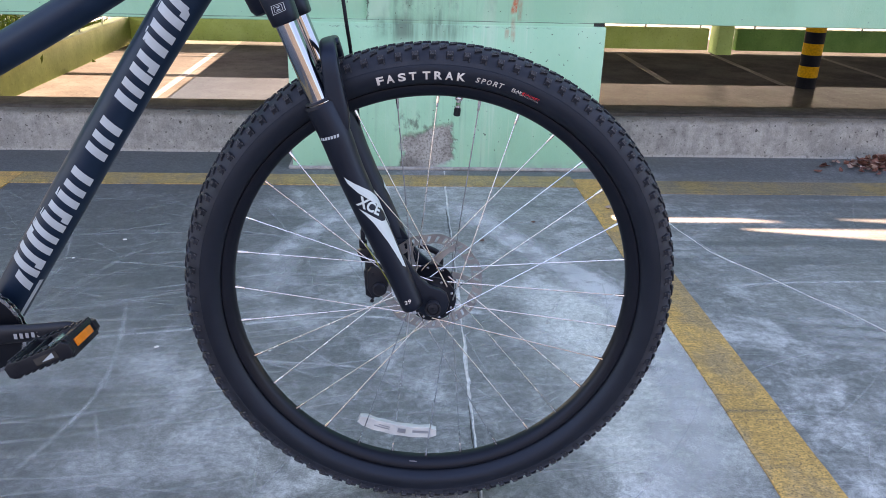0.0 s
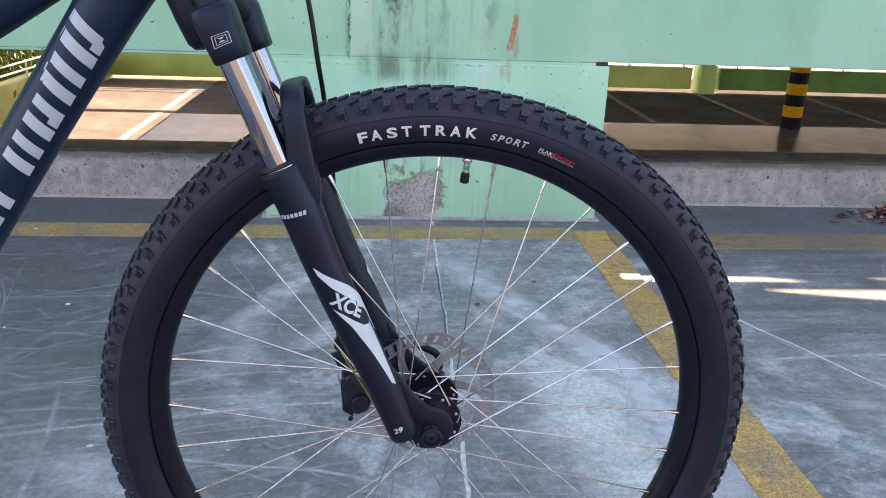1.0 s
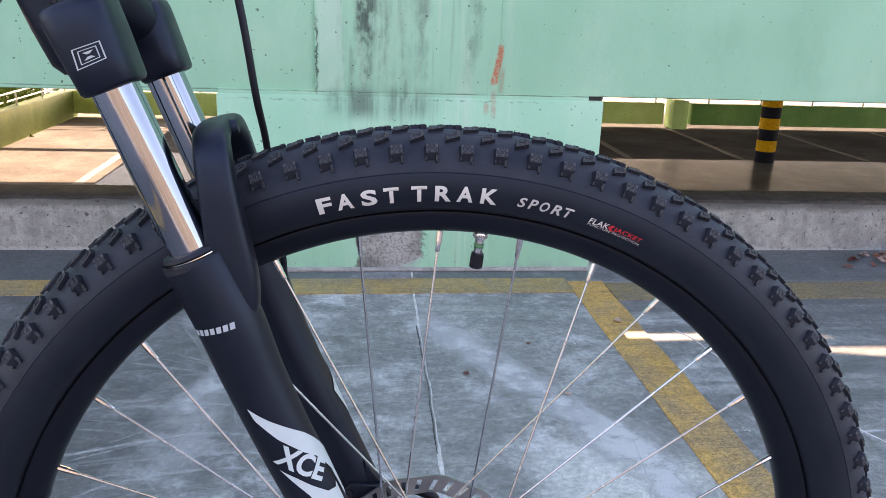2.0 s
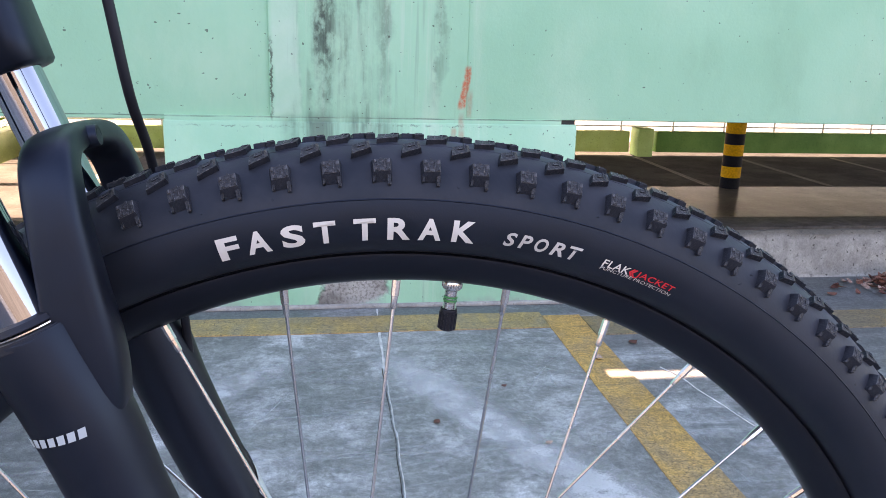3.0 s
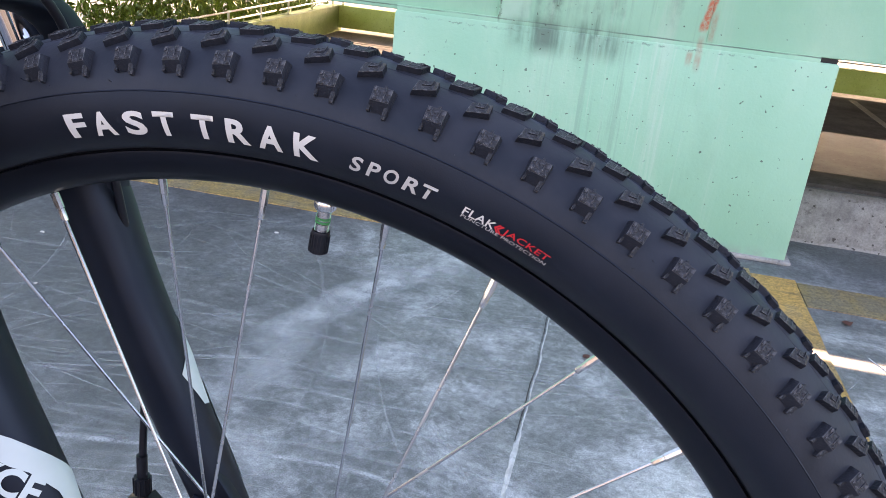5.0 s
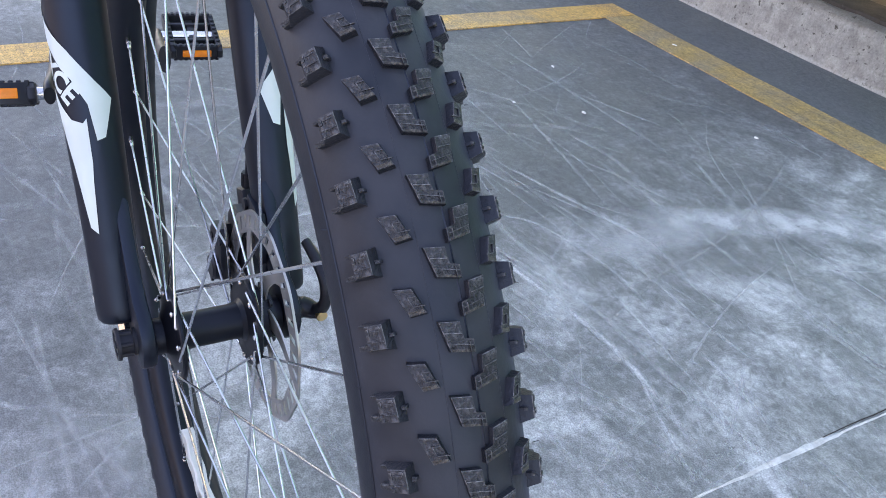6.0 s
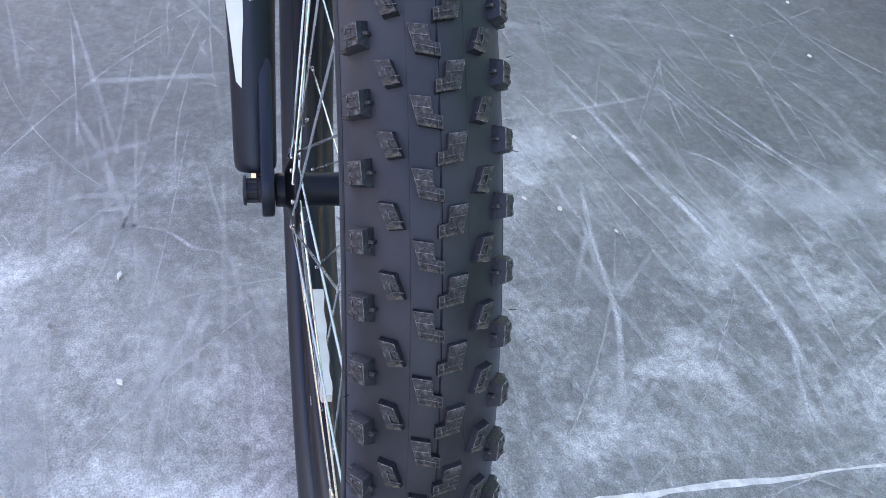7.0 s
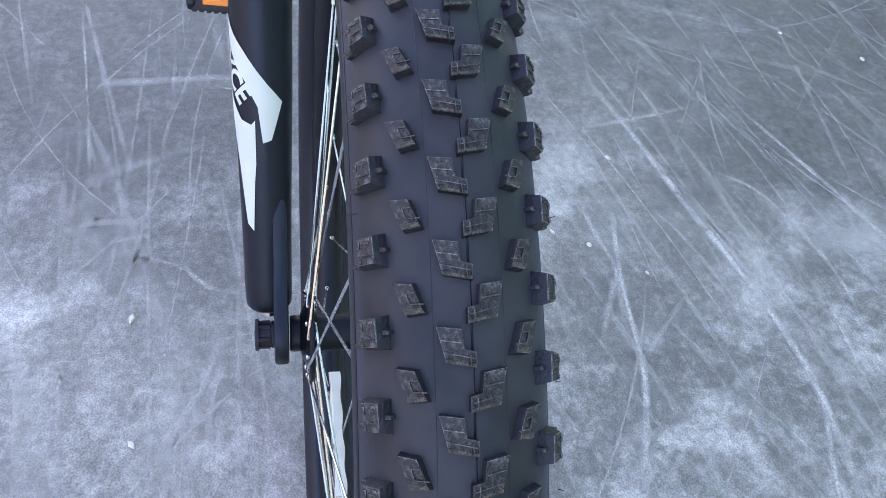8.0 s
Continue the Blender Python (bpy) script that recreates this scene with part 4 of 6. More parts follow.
# tyre section: core ring, half height and half width; the section angle runs from the crown to the bead
CORE, HIGH, LOW, WIDE, TY = 0.3330, 0.0325, 0.0254, 0.0302, 0.0004


def section(a):
    return CORE + (HIGH if math.cos(a) > 0 else LOW) * math.cos(a), TY + WIDE * math.sin(a)


def sidewall(r):
    """Half width of the casing at radius r."""
    return WIDE * math.sqrt(max(0.0, 1 - ((r - CORE) / (HIGH if r > CORE else LOW)) ** 2))


PROFILE = [section(radians(a)) for a in range(-140, 141, 4)]
tyre = bike_part("front_tyre", lathe(PROFILE + [(0.3127, 0.0172), (0.3124, 0.0140), (0.3100, 0.0130), (0.3100, -0.0125), (0.3124, -0.0135), (0.3127, -0.0166)], 256, closed=True), [RUBBER, TREAD], "black knobbly tyre with white lettering")
# Crown faces take the lighter rubber, as if lit from above.
for f in tyre.data.polygons:
    f.material_index = 1 if math.hypot(f.center.x, f.center.z) > 0.3408 else 0


def ring_bead(r, y, size, segs=256):
    return lathe([(r - size, y), (r, y - size), (r + size, y), (r, y + size)], segs, closed=True)


for s in (-1, 1):
    ra = 0.3404
    part("mould_line", ring_bead(ra, TY + s * (sidewall(ra) + 0.00005), 0.00042), RUBBER, tyre)
part("mould_seam", ring_bead(section(0.0)[0], TY + 0.0004, 0.00040), RUBBER, tyre)
for a in (-0.34, 0.35):
    rr, yy = section(a)
    part("mould_line", ring_bead(rr, yy, 0.00014), TREAD, tyre)

PITCH = 360.0 / 96


def knob(outline, tilt, height, flip, marks=(), leg=None, base=None, wear=()):
    """A tread block on the crown at angle 0: outline and marks in mm of (across, along)."""
    own = bmesh.new()

    def at(v, u, h):
        v = -v if flip else v
        a = radians(-tilt if flip else tilt) + v * 0.001 / 0.0312
        r, y = section(a)
        n = Vector((math.cos(a) / HIGH, math.sin(a) / WIDE)).normalized()
        r, y = r + n[0] * h, y + n[1] * h
        w = u * 0.001 / CORE
        return own.verts.new((r * math.sin(w), y, r * math.cos(w)))

    def block(shape, levels, under=None, top=2):
        mid = [sum(p[i] for p in shape) / len(shape) for i in (0, 1)]
        rings = [[at(mid[0] + (v - mid[0]) * k, mid[1] + (u - mid[1]) * k, h) for v, u in shape] for k, h in levels]
        if under:
            rings = [[at(v, u, h) for v, u in under] for h in (-0.0010, 0.0004)] + rings[2:]
        n = len(shape)
        for j, (p, q) in enumerate(zip(rings, rings[1:])):
            for i in range(n):
                own.faces.new((p[i], p[(i + 1) % n], q[(i + 1) % n], q[i])).material_index = 1 if j == len(rings) - 2 and len(rings) > 2 else 0
        own.faces.new(rings[-1]).material_index = top

    block(outline, ((1.03, -0.0010), (1.0, 0.0002), (0.97, height * 0.93), (0.925, height)), base)
    for mark in marks:
        block(mark, ((1.0, height - 0.0004), (0.97, height + 0.0002), (0.84, height + 0.0004)), None, 2 if leg else 1)
    for rub in wear:
        block(rub, ((1.0, height - 0.0004), (1.0, height + 0.00005), (0.9, height + 0.0001)), None, 3)
    for foot in leg or ():
        block(foot, ((1.1, -0.001), (1.0, 0.0020), (0.82, 0.0031)))
    return own


OUT_C = ((-5.6, -5.4), (1.3, -4.5), (1.8, 0.6), (5.1, 1.4), (5.2, 5.5), (-3.2, 4.0))
MARK_C = (((-4.3, -1.9), (1.2, -1.1), (1.2, -0.8), (-4.2, -1.6)), ((-3.7, 1.1), (4.6, 2.9), (4.6, 3.2), (-3.6, 1.4)), ((3.1, 1.6), (3.4, 1.7), (3.5, 4.9), (3.2, 4.9)))
WEAR_C = (((-3.4, 2.9), (4.8, 4.5), (4.9, 5.3), (-3.1, 3.8)),)
OUT_B = ((-4.5, -4.1), (1.2, -3.5), (4.5, 4.1), (-0.7, 4.6))
MARK_B = (((-0.4, -1.3), (2.1, -1.2), (2.2, -0.9), (-0.4, -1.0)), ((-0.5, -1.2), (-0.2, -1.2), (0.9, 1.8), (0.6, 1.8)), ((0.6, 1.6), (4.6, 1.7), (4.6, 2.0), (0.7, 1.9)))
WEAR_B = (((-1.2, 3.0), (3.8, 2.8), (4.3, 3.9), (-0.7, 4.3)),)
OUT_A = ((-3.4, -3.7), (2.4, -3.9), (2.9, 3.8), (-2.8, 3.9))
MARK_A = (((-1.3, -2.0), (1.4, -2.0), (1.4, -1.7), (-1.3, -1.7)), ((-1.2, 1.2), (2.4, 1.1), (2.4, 1.4), (-1.2, 1.5)), ((0.3, -3.4), (1.7, -3.2), (1.9, -2.4), (0.5, -2.5)),
          ((-2.5, 2.0), (-1.4, 2.1), (-1.3, 3.4), (-2.4, 3.3)), ((-2.9, -2.6), (-1.9, -2.7), (-1.8, -0.6), (-2.7, -0.6)))
LEG_A = (((-8.2, 2.6), (-3.2, 2.3), (-3.0, 4.2), (-8.0, 4.0)), ((-6.9, -4.0), (-3.4, -3.8), (-3.4, -2.6), (-6.7, -3.0)), ((3.2, -0.6), (4.7, -0.5), (4.7, 0.5), (3.2, 0.6)))
BASE_A = ((-6.6, -4.3), (3.3, -4.6), (3.9, 4.6), (-6.1, 4.5))
BASE_B = ((-4.9, -4.4), (1.4, -3.7), (4.8, 4.5), (-1.0, 5.0))
KNOBS = [  # phase in degrees, mesh
    (0.38, knob(OUT_C, -7.4, 0.0026, False, MARK_C, wear=WEAR_C)), (2.25, knob(OUT_C, -7.4, 0.0026, True, MARK_C, wear=WEAR_C)),
    (1.94, knob(OUT_B, -30.4, 0.0032, False, MARK_B, None, BASE_B, WEAR_B)), (0.06, knob(OUT_B, -30.4, 0.0032, True, MARK_B, None, BASE_B, WEAR_B)),
    (3.42, knob(OUT_A, -50.8, 0.0050, False, MARK_A, LEG_A, BASE_A)), (1.60, knob(OUT_A, -50.8, 0.0050, True, MARK_A, LEG_A, BASE_A))]
KNOB_MESH = [(p, mesh_of("tread_knob", b, [KNOB, KNOB_EDGE, KNOB_TOP, KNOB_WORN], True, 25)) for p, b in KNOBS]
rest = bmesh.new()
for i in range(96):
    for phase, me in KNOB_MESH:
        a = i * PITCH + phase
        turn = pose(0, 0, 0, 0, a, 0)
        if i < 40 or i >= 85:
            ob = new("tread_knob", me)
            ob.parent, ob.matrix_basis = tyre, turn
        else:
            n0 = len(rest.verts)
            rest.from_mesh(me)
            rest.verts.ensure_lookup_table()
            bmesh.ops.transform(rest, matrix=turn, verts=rest.verts[n0:])
rest_ob = part("tread", rest, [KNOB, KNOB_EDGE, KNOB_TOP, KNOB_WORN], tyre, "", True, 25)
tagged(rest_ob, kind="stuff")


def hairs():
    """Thin moulding hairs left on the outer blocks."""
    rng = random.Random(8)
    own = None
    for i in range(60):
        a, side = rng.uniform(-60, 150), rng.choice((-1, 1))
        s = radians(rng.uniform(57, 72)) * side
        r, y = section(s)
        r, y = r + 0.003 * math.cos(s), y + 0.003 * math.sin(s)
        ln = rng.uniform(0.001, 0.003)
        w = radians(a)
        p = Vector((r * math.sin(w), y, r * math.cos(w)))
        d = Vector((math.cos(s) * math.sin(w), math.sin(s), math.cos(s) * math.cos(w)))
        q = p + d * ln + Vector((rng.uniform(-1, 1), rng.uniform(-1, 1), rng.uniform(-1, 1))) * 0.001
        own = tube([(*p, 0.00022), (*q, 0.00012)], 3, own, side=(1, 0.2, 0.1))
    return own


tagged(part("moulding_hairs", hairs(), KNOB, tyre), kind="stuff")


# lettering
def text_bm(words, cell=0.0015, bold=0.0, spacing=1.0, shear=0.0):
    """Words as a flat bmesh with capitals 1 high, cut into cells of the given share of the height."""
    cu = bpy.data.curves.new("words", "FONT")
    cu.body, cu.size, cu.offset, cu.space_character, cu.shear, cu.resolution_u = words, 1.0, bold, spacing, shear, 4
    ob = new("words", cu)
    dg = bpy.context.evaluated_depsgraph_get()
    me = bpy.data.meshes.new_from_object(ob.evaluated_get(dg))
    own = bmesh.new()
    own.from_mesh(me)
    bpy.data.objects.remove(ob)
    bpy.data.curves.remove(cu)
    bpy.data.meshes.remove(me)
    return own


def cut(own, step):
    """Cuts a flat bmesh in xy along a grid, so that it can be bent."""
    for ax in (0, 1):
        lo, hi = min(v.co[ax] for v in own.verts), max(v.co[ax] for v in own.verts)
        k = lo + step
        while k < hi:
            no = [0, 0, 0]
            no[ax] = 1
            co = [0, 0, 0]
            co[ax] = k
            bmesh.ops.bisect_plane(own, geom=own.verts[:] + own.edges[:] + own.faces[:], plane_co=co, plane_no=no)
            k += step
    return own


def fitted(own, w, h):
    x0, x1 = min(v.co.x for v in own.verts), max(v.co.x for v in own.verts)
    y0, y1 = min(v.co.y for v in own.verts), max(v.co.y for v in own.verts)
    for v in own.verts:
        v.co = ((v.co.x - x0) / (x1 - x0) * w, (v.co.y - y0) / (y1 - y0) * h, 0)
    return own


def on_sidewall(own, a0, r0, lift=0.00025):
    """Bends flat lettering (metres) on to the near sidewall, its foot at radius r0."""
    for v in own.verts:
        r = r0 + v.co.y
        a = radians(a0) + v.co.x / (r0 + 0.004)
        v.co = (r * math.sin(a), TY - sidewall(r) - lift, r * math.cos(a))
    return own


LETTERS = [  # letter, first and last degree round the tyre
    ("F", -13.62, -11.92), ("A", -11.36, -9.42), ("S", -8.52, -6.66), ("T", -5.88, -4.12), ("T", -2.68, -0.88), ("R", 0.06, 1.98), ("A", 2.64, 4.58), ("K", 5.48, 7.46),
    ("S", 9.92, 10.98), ("P", 11.25, 12.36), ("O", 12.66, 13.80), ("R", 14.12, 15.34), ("T", 15.66, 16.84),
]
for k, (char, a0, a1) in enumerate(LETTERS):
    big = k < 8
    r0, h = (0.3205, 0.0112) if big else (0.3219, 0.0072)
    b = cut(fitted(text_bm(char, bold=0.034 if big else 0.026, shear=0.0 if big else 0.22), radians(a1 - a0) * (r0 + 0.004), h), 0.0022)
    part("lettering", on_sidewall(b, a0, r0), WHITE_INK if big else SPORT_INK, tyre, smooth=False)
for words, mat, a0, a1, r0, h, bold in (("FLAK", WHITE_INK, 18.95, 21.55, 0.3237, 0.0039, 0.012), ("JACKET", RED_INK, 22.2, 26.1, 0.3235, 0.0041, 0.010), ("PUNCTURE PROTECTION", SPORT_INK, 18.95, 26.1, 0.3219, 0.0017, 0.004)):
    b = cut(fitted(text_bm(words, spacing=1.05, shear=0.12, bold=bold), radians(a1 - a0) * (r0 + 0.004), h), 0.0025)
    part("lettering", on_sidewall(b, a0, r0), mat, tyre, smooth=False)
arrow = bmesh.new()
for dx in (0.0, 0.0013):
    v = [arrow.verts.new((x + dx, y, 0)) for x, y in ((0, 0.0020), (0.0019, 0.0042), (0.0030, 0.0042), (0.0011, 0.0020), (0.0030, -0.0002), (0.0019, -0.0002))]
    arrow.faces.new(v)
part("lettering", on_sidewall(arrow, 21.5, 0.3235), RED_INK, tyre, smooth=False)

# rim
RIM = [(0.2948, 0.0), (0.2953, 0.0055), (0.2974, 0.0090), (0.3008, 0.0120), (0.3060, 0.0148), (0.3100, 0.0161), (0.3112, 0.0160), (0.3115, 0.0152), (0.3112, 0.0143), (0.3085, 0.0120), (0.3060, 0.0)]
rim_profile = [(r, -y) for r, y in RIM[::-1]] + RIM[1:-1]
rim = bike_part("front_rim", lathe(rim_profile, 256, closed=True), BLACK_RIM, "black double-wall alloy rim")
for a0, n in ((184.5, 7),):
    for i in range(n):
        b = bmesh.new()
        w0, w1 = radians(a0 + i * 0.32), radians(a0 + i * 0.32 + 0.22)
        v = [b.verts.new((r * math.sin(w), -y, r * math.cos(w))) for r, y, w in ((0.2990, 0.01125, w0), (0.2990, 0.01125, w1), (0.3002, 0.01205, w1), (0.3002, 0.01205, w0))]
        b.faces.new(v)
        part("printed_bar", b, GREY_INK, rim, smooth=False)

# spokes, three-cross on two flanges
VALVE_AT = 7.0
FLANGE_R, FLANGE_NEAR, FLANGE_FAR = 0.0300, -0.0310, 0.0215


def polar(r, deg, y):
    return Vector((r * math.sin(radians(deg)), y, r * math.cos(radians(deg))))


for k in range(32):
    a = VALVE_AT + (k + 0.5) * 11.25
    a += 0.5 * math.exp(-(k + 0.5) / 3.0) - 0.45 * math.exp(-(31.5 - k) / 3.0)  # a wider gap at the valve
    far = (k + 1) % 2
    way = 1 if ((k + 2) // 2) % 2 else -1
    fy = FLANGE_FAR if far else FLANGE_NEAR
    head_out = 0.0026 if way > 0 else -0.0026
    hole = polar(FLANGE_R, a + way * 66.0, fy + (head_out if far else -head_out))
    end, seat = polar(0.2935, a, 0.0025 if far else -0.0025), polar(0.2800, a, 0.0035 if far else -0.0035)
    way_v = (seat - hole).normalized()
    end = seat + way_v * 0.0145
    b = tube([(*hole, 0.00105), (*(hole + way_v * 0.012), 0.00105), (*(hole + way_v * 0.02), 0.00092), (*seat, 0.00092)], 8, side=(0.1, 1, 0.05))
    side_in = -1.0 if hole.y > fy else 1.0
    b = tube([(hole.x, hole.y - side_in * 0.0006, hole.z, 0.0012), (hole.x, fy + side_in * 0.0026, hole.z, 0.0012), (hole.x, fy + side_in * 0.0032, hole.z, 0.0022), (hole.x, fy + side_in * 0.0042, hole.z, 0.0014)], 8, b, side=(1, 0, 0))
    spoke = part("spoke", b, STEEL, rim)
    p = seat - way_v * 0.0005
    nb = tube([(*p, 0.0013), (*(p + way_v * 0.0008), 0.00165), (*(p + way_v * 0.0065), 0.00175), (*(p + way_v * 0.0068), 0.0021), (*end, 0.0022)], 8, side=(0.1, 1, 0.05))
    part("nipple", nb, NICKEL, spoke)

# valve
vd = (polar(1, VALVE_AT, 0)).normalized()


def along_valve(rows, segs=16):
    return tube([(*(vd * r), w) for r, w in rows], segs, side=(0, 1, 0))


valve = part("valve", along_valve([(0.2975, 0.0031), (0.2860, 0.0031), (0.2740, 0.0030), (0.2720, 0.0024)]), NICKEL, rim, "nickel-plated valve stem")
for i in range(15):
    r = 0.2900 - i * 0.0007
    part("thread_ridge", along_valve([(r, 0.0031), (r - 0.00025, 0.0035), (r - 0.0005, 0.0031)], 14), NICKEL, valve)
nut_b = along_valve([(0.2950, 0.0044), (0.2938, 0.0050), (0.2912, 0.0050), (0.2904, 0.0045), (0.2902, 0.0030)], 24)
for i in range(24):
    w = 2 * math.pi * i / 24
    off = vd.cross(Vector((0, 1, 0))) * (0.0050 * math.cos(w)) + Vector((0, 0.0050 * math.sin(w), 0))
    nut_b = tube([(*(vd * 0.2937 + off), 0.00036), (*(vd * 0.2914 + off), 0.00036)], 4, nut_b, side=(0.1, 1, 0.2))
part("knurled_nut", nut_b, NICKEL, valve, "knurled nickel valve nut")
for r in (0.2866, 0.2850):
    part("coloured_ring", along_valve([(r, 0.0032), (r - 0.0002, 0.0037), (r - 0.0010, 0.0037), (r - 0.0012, 0.0032)]), GREEN_RING, valve)
cap = along_valve([(0.2798, 0.0036), (0.2798, 0.0042), (0.2790, 0.0045), (0.2780, 0.0043), (0.2704, 0.0045), (0.2688, 0.0043), (0.2681, 0.0034)], 24)
for i in range(18):
    w = 2 * math.pi * i / 18
    off = vd.cross(Vector((0, 1, 0))) * (0.0044 * math.cos(w)) + Vector((0, 0.0044 * math.sin(w), 0))
    cap = tube([(*(vd * 0.2779 + off), 0.00040), (*(vd * 0.2690 + off), 0.00045)], 5, cap, side=(0.1, 1, 0.2))
part("dust_cap", cap, BLACK_PLASTIC, valve, "ribbed black dust cap")


def spoke_label():
    """A thin printed film folded round the lower spokes."""
    own, rows = bmesh.new(), []
    for i in range(25):
        a = 178.0 + 29.5 * i / 24
        squeeze = min(1.0, 0.55 + 0.45 * min(i, 24 - i) / 2.0)
        mid = 0.2490 + 0.0016 * (i / 24)
        ring = []
        for f in (-1.0, -0.9, 0.0, 0.9, 1.0):
            ring.append(polar(mid + 0.0098 * f * squeeze, a, -0.0048 - 0.0006 * math.sin(i * 1.1) + (0.0016 if abs(f) == 1.0 else 0.0)))
        ring += [polar(mid + 0.0094 * f * squeeze, a, 0.0056 + 0.0008 * math.sin(i * 0.9)) for f in (0.95, 0.0, -0.95)]
        rows.append([own.verts.new(p) for p in ring])
    for p, q in zip(rows, rows[1:]):
        for k in range(8):
            own.faces.new((p[k], p[(k + 1) % 8], q[(k + 1) % 8], q[k]))
    own.faces.new(rows[0])
    own.faces.new(rows[-1][::-1])
    return own


film = part("spoke_label", spoke_label(), LABEL_FILM, rim, "white printed film wrapped round the lower spokes")
for a0, a1, r, h in ((181.0, 187.0, 0.2475, 0.0045), (195.5, 201.5, 0.2500, 0.002), (195.5, 200.0, 0.2462, 0.0015), (189.5, 192.5, 0.2488, 0.008)):
    b, n = bmesh.new(), 6
    rows = [[b.verts.new(polar(r + s * h / 2, a0 + (a1 - a0) * i / n, -0.0058)) for s in (-1, 1)] for i in range(n + 1)]
    for p, q in zip(rows, rows[1:]):
        b.faces.new((p[0], p[1], q[1], q[0]))
    part("printed_bar", b, LABEL_INK, film, smooth=False)

# hub, axle and rotor
hub = bike_part("front_hub", lathe([(0.0, -0.0455), (0.0125, -0.0455), (0.0130, -0.0440), (0.0130, -0.0385), (0.0165, -0.0372), (0.0230, -0.0345), (0.0268, -0.0330), (0.0342, -0.0326), (0.0350, -0.0318),
                                    (0.0350, -0.0300), (0.0342, -0.0290), (0.0240, -0.0286), (0.0158, -0.0275), (0.0138, -0.0250), (0.0132, -0.0180), (0.0132, 0.0090), (0.0138, 0.0150), (0.0165, 0.0180), (0.0250, 0.0192),
                                    (0.0342, 0.0197), (0.0350, 0.0206), (0.0350, 0.0226), (0.0342, 0.0236), (0.0240, 0.0240), (0.0236, 0.0315), (0.0215, 0.0318), (0.0210, 0.0380), (0.0130, 0.0392), (0.0125, 0.0455), (0.0, 0.0455)], 64), BLACK_RIM, "black disc hub")


def rotor_bm():
    """A wavy slotted disc on six swept arms."""
    own = bmesh.new()
    n, radii = 216, (0.0640, 0.0667, 0.0762, 0.0795)
    grid = []
    for i in range(n):
        a = 2 * math.pi * i / n
        wave = 0.0009 * math.sin(12 * a)
        row = []
        for j, r in enumerate(radii):
            r += wave if j in (0, 3) else 0
            tw = a + (0.05 if 1 < j else 0.0)
            row.append(own.verts.new((r * math.sin(tw), 0, r * math.cos(tw))))
        grid.append(row)
    for i in range(n):
        p, q = grid[i], grid[(i + 1) % n]
        for j in range(3):
            if j == 1 and i % 6 in (2, 3):
                continue
            own.faces.new((p[j], q[j], q[j + 1], p[j + 1]))
    got = bmesh.ops.extrude_face_region(own, geom=own.faces[:])
    bmesh.ops.translate(own, verts=[g for g in got["geom"] if isinstance(g, bmesh.types.BMVert)], vec=(0, 0.0018, 0))
    return moved(own, Matrix.Translation((0, 0.0325, 0)))


rotor = part("disc_rotor", rotor_bm(), ROTOR, hub, "slotted steel brake disc", True, 30)
for k in range(6):
    arm, rows = bmesh.new(), []
    for i in range(11):
        t = i / 10
        r, a = 0.0200 + 0.0462 * t, 2 * math.pi * k / 6 + 0.55 * t
        w = 0.0075 * (1 - t) + 0.0042 * t + 0.0016 * max(0.0, t - 0.8) * 5
        rows.append([arm.verts.new((r * math.sin(a + s * w / r), y, r * math.cos(a + s * w / r))) for s, y in ((-1, 0.0327), (1, 0.0327), (1, 0.0341), (-1, 0.0341))])
    for p, q in zip(rows, rows[1:]):
        for j in range(4):
            arm.faces.new((p[j], p[(j + 1) % 4], q[(j + 1) % 4], q[j]))
    arm.faces.new(rows[0])
    arm.faces.new(rows[-1][::-1])
    part("rotor_arm", arm, ROTOR, rotor)
    p = polar(0.0222, 30 + 60 * k, 0.0)
    part("bolt", tube([(p.x, 0.0343, p.z, 0.0030), (p.x, 0.0362, p.z, 0.0030), (p.x, 0.0366, p.z, 0.0022)], 10, side=(1, 0, 0)), BLACK_PLASTIC, hub)
nut = lathe([(0.0, -0.0690), (0.0060, -0.0690), (0.0082, -0.0676), (0.0086, -0.0590), (0.0098, -0.0582), (0.0098, -0.0555), (0.0, -0.0555)], 24)
nut_ob = part("axle_nut", nut, BLACK_PLASTIC, hub)
for i in range(6):
    p = polar(0.0084, i * 60, 0)
    part("nut_ridge", tube([(p.x, -0.0672, p.z, 0.0016), (p.x, -0.0590, p.z, 0.0018)], 8, side=(1, 0, 0)), BLACK_PLASTIC, nut_ob)
part("nut_rim", lathe([(0.0086, -0.0670), (0.0088, -0.0692), (0.0094, -0.0696), (0.0108, -0.0696), (0.0114, -0.0690), (0.0116, -0.0670)], 32, closed=True), BLACK_PLASTIC, nut_ob)
part("axle_screw", lathe([(0.0, -0.0700), (0.0026, -0.0700), (0.0028, -0.0688), (0.0, -0.0688)], 12), BLACK_RIM, hub)
lever = tube([(0, 0.0550, 0, 0.0090), (0, 0.0660, 0, 0.0085), (0.0080, 0.0735, 0.0005, 0.0062), (0.0155, 0.0765, 0.0130, 0.0046), (0.0125, 0.0770, 0.0300, 0.0048), (-0.0030, 0.0755, 0.0400, 0.0046), (-0.0200, 0.0730, 0.0460, 0.0038)], 14, steps=4, side=(0, 1, 0.2))
lever_ob = part("quick_release_lever", lever, BLACK_PLASTIC, hub)
part("lever_pivot", tube([(0.0100, 0.0745, 0.0015, 0.0044), (0.0172, 0.0745, 0.0010, 0.0044), (0.0178, 0.0745, 0.0010, 0.0034)], 14, side=(0, 1, 0)), BRASS, lever_ob)

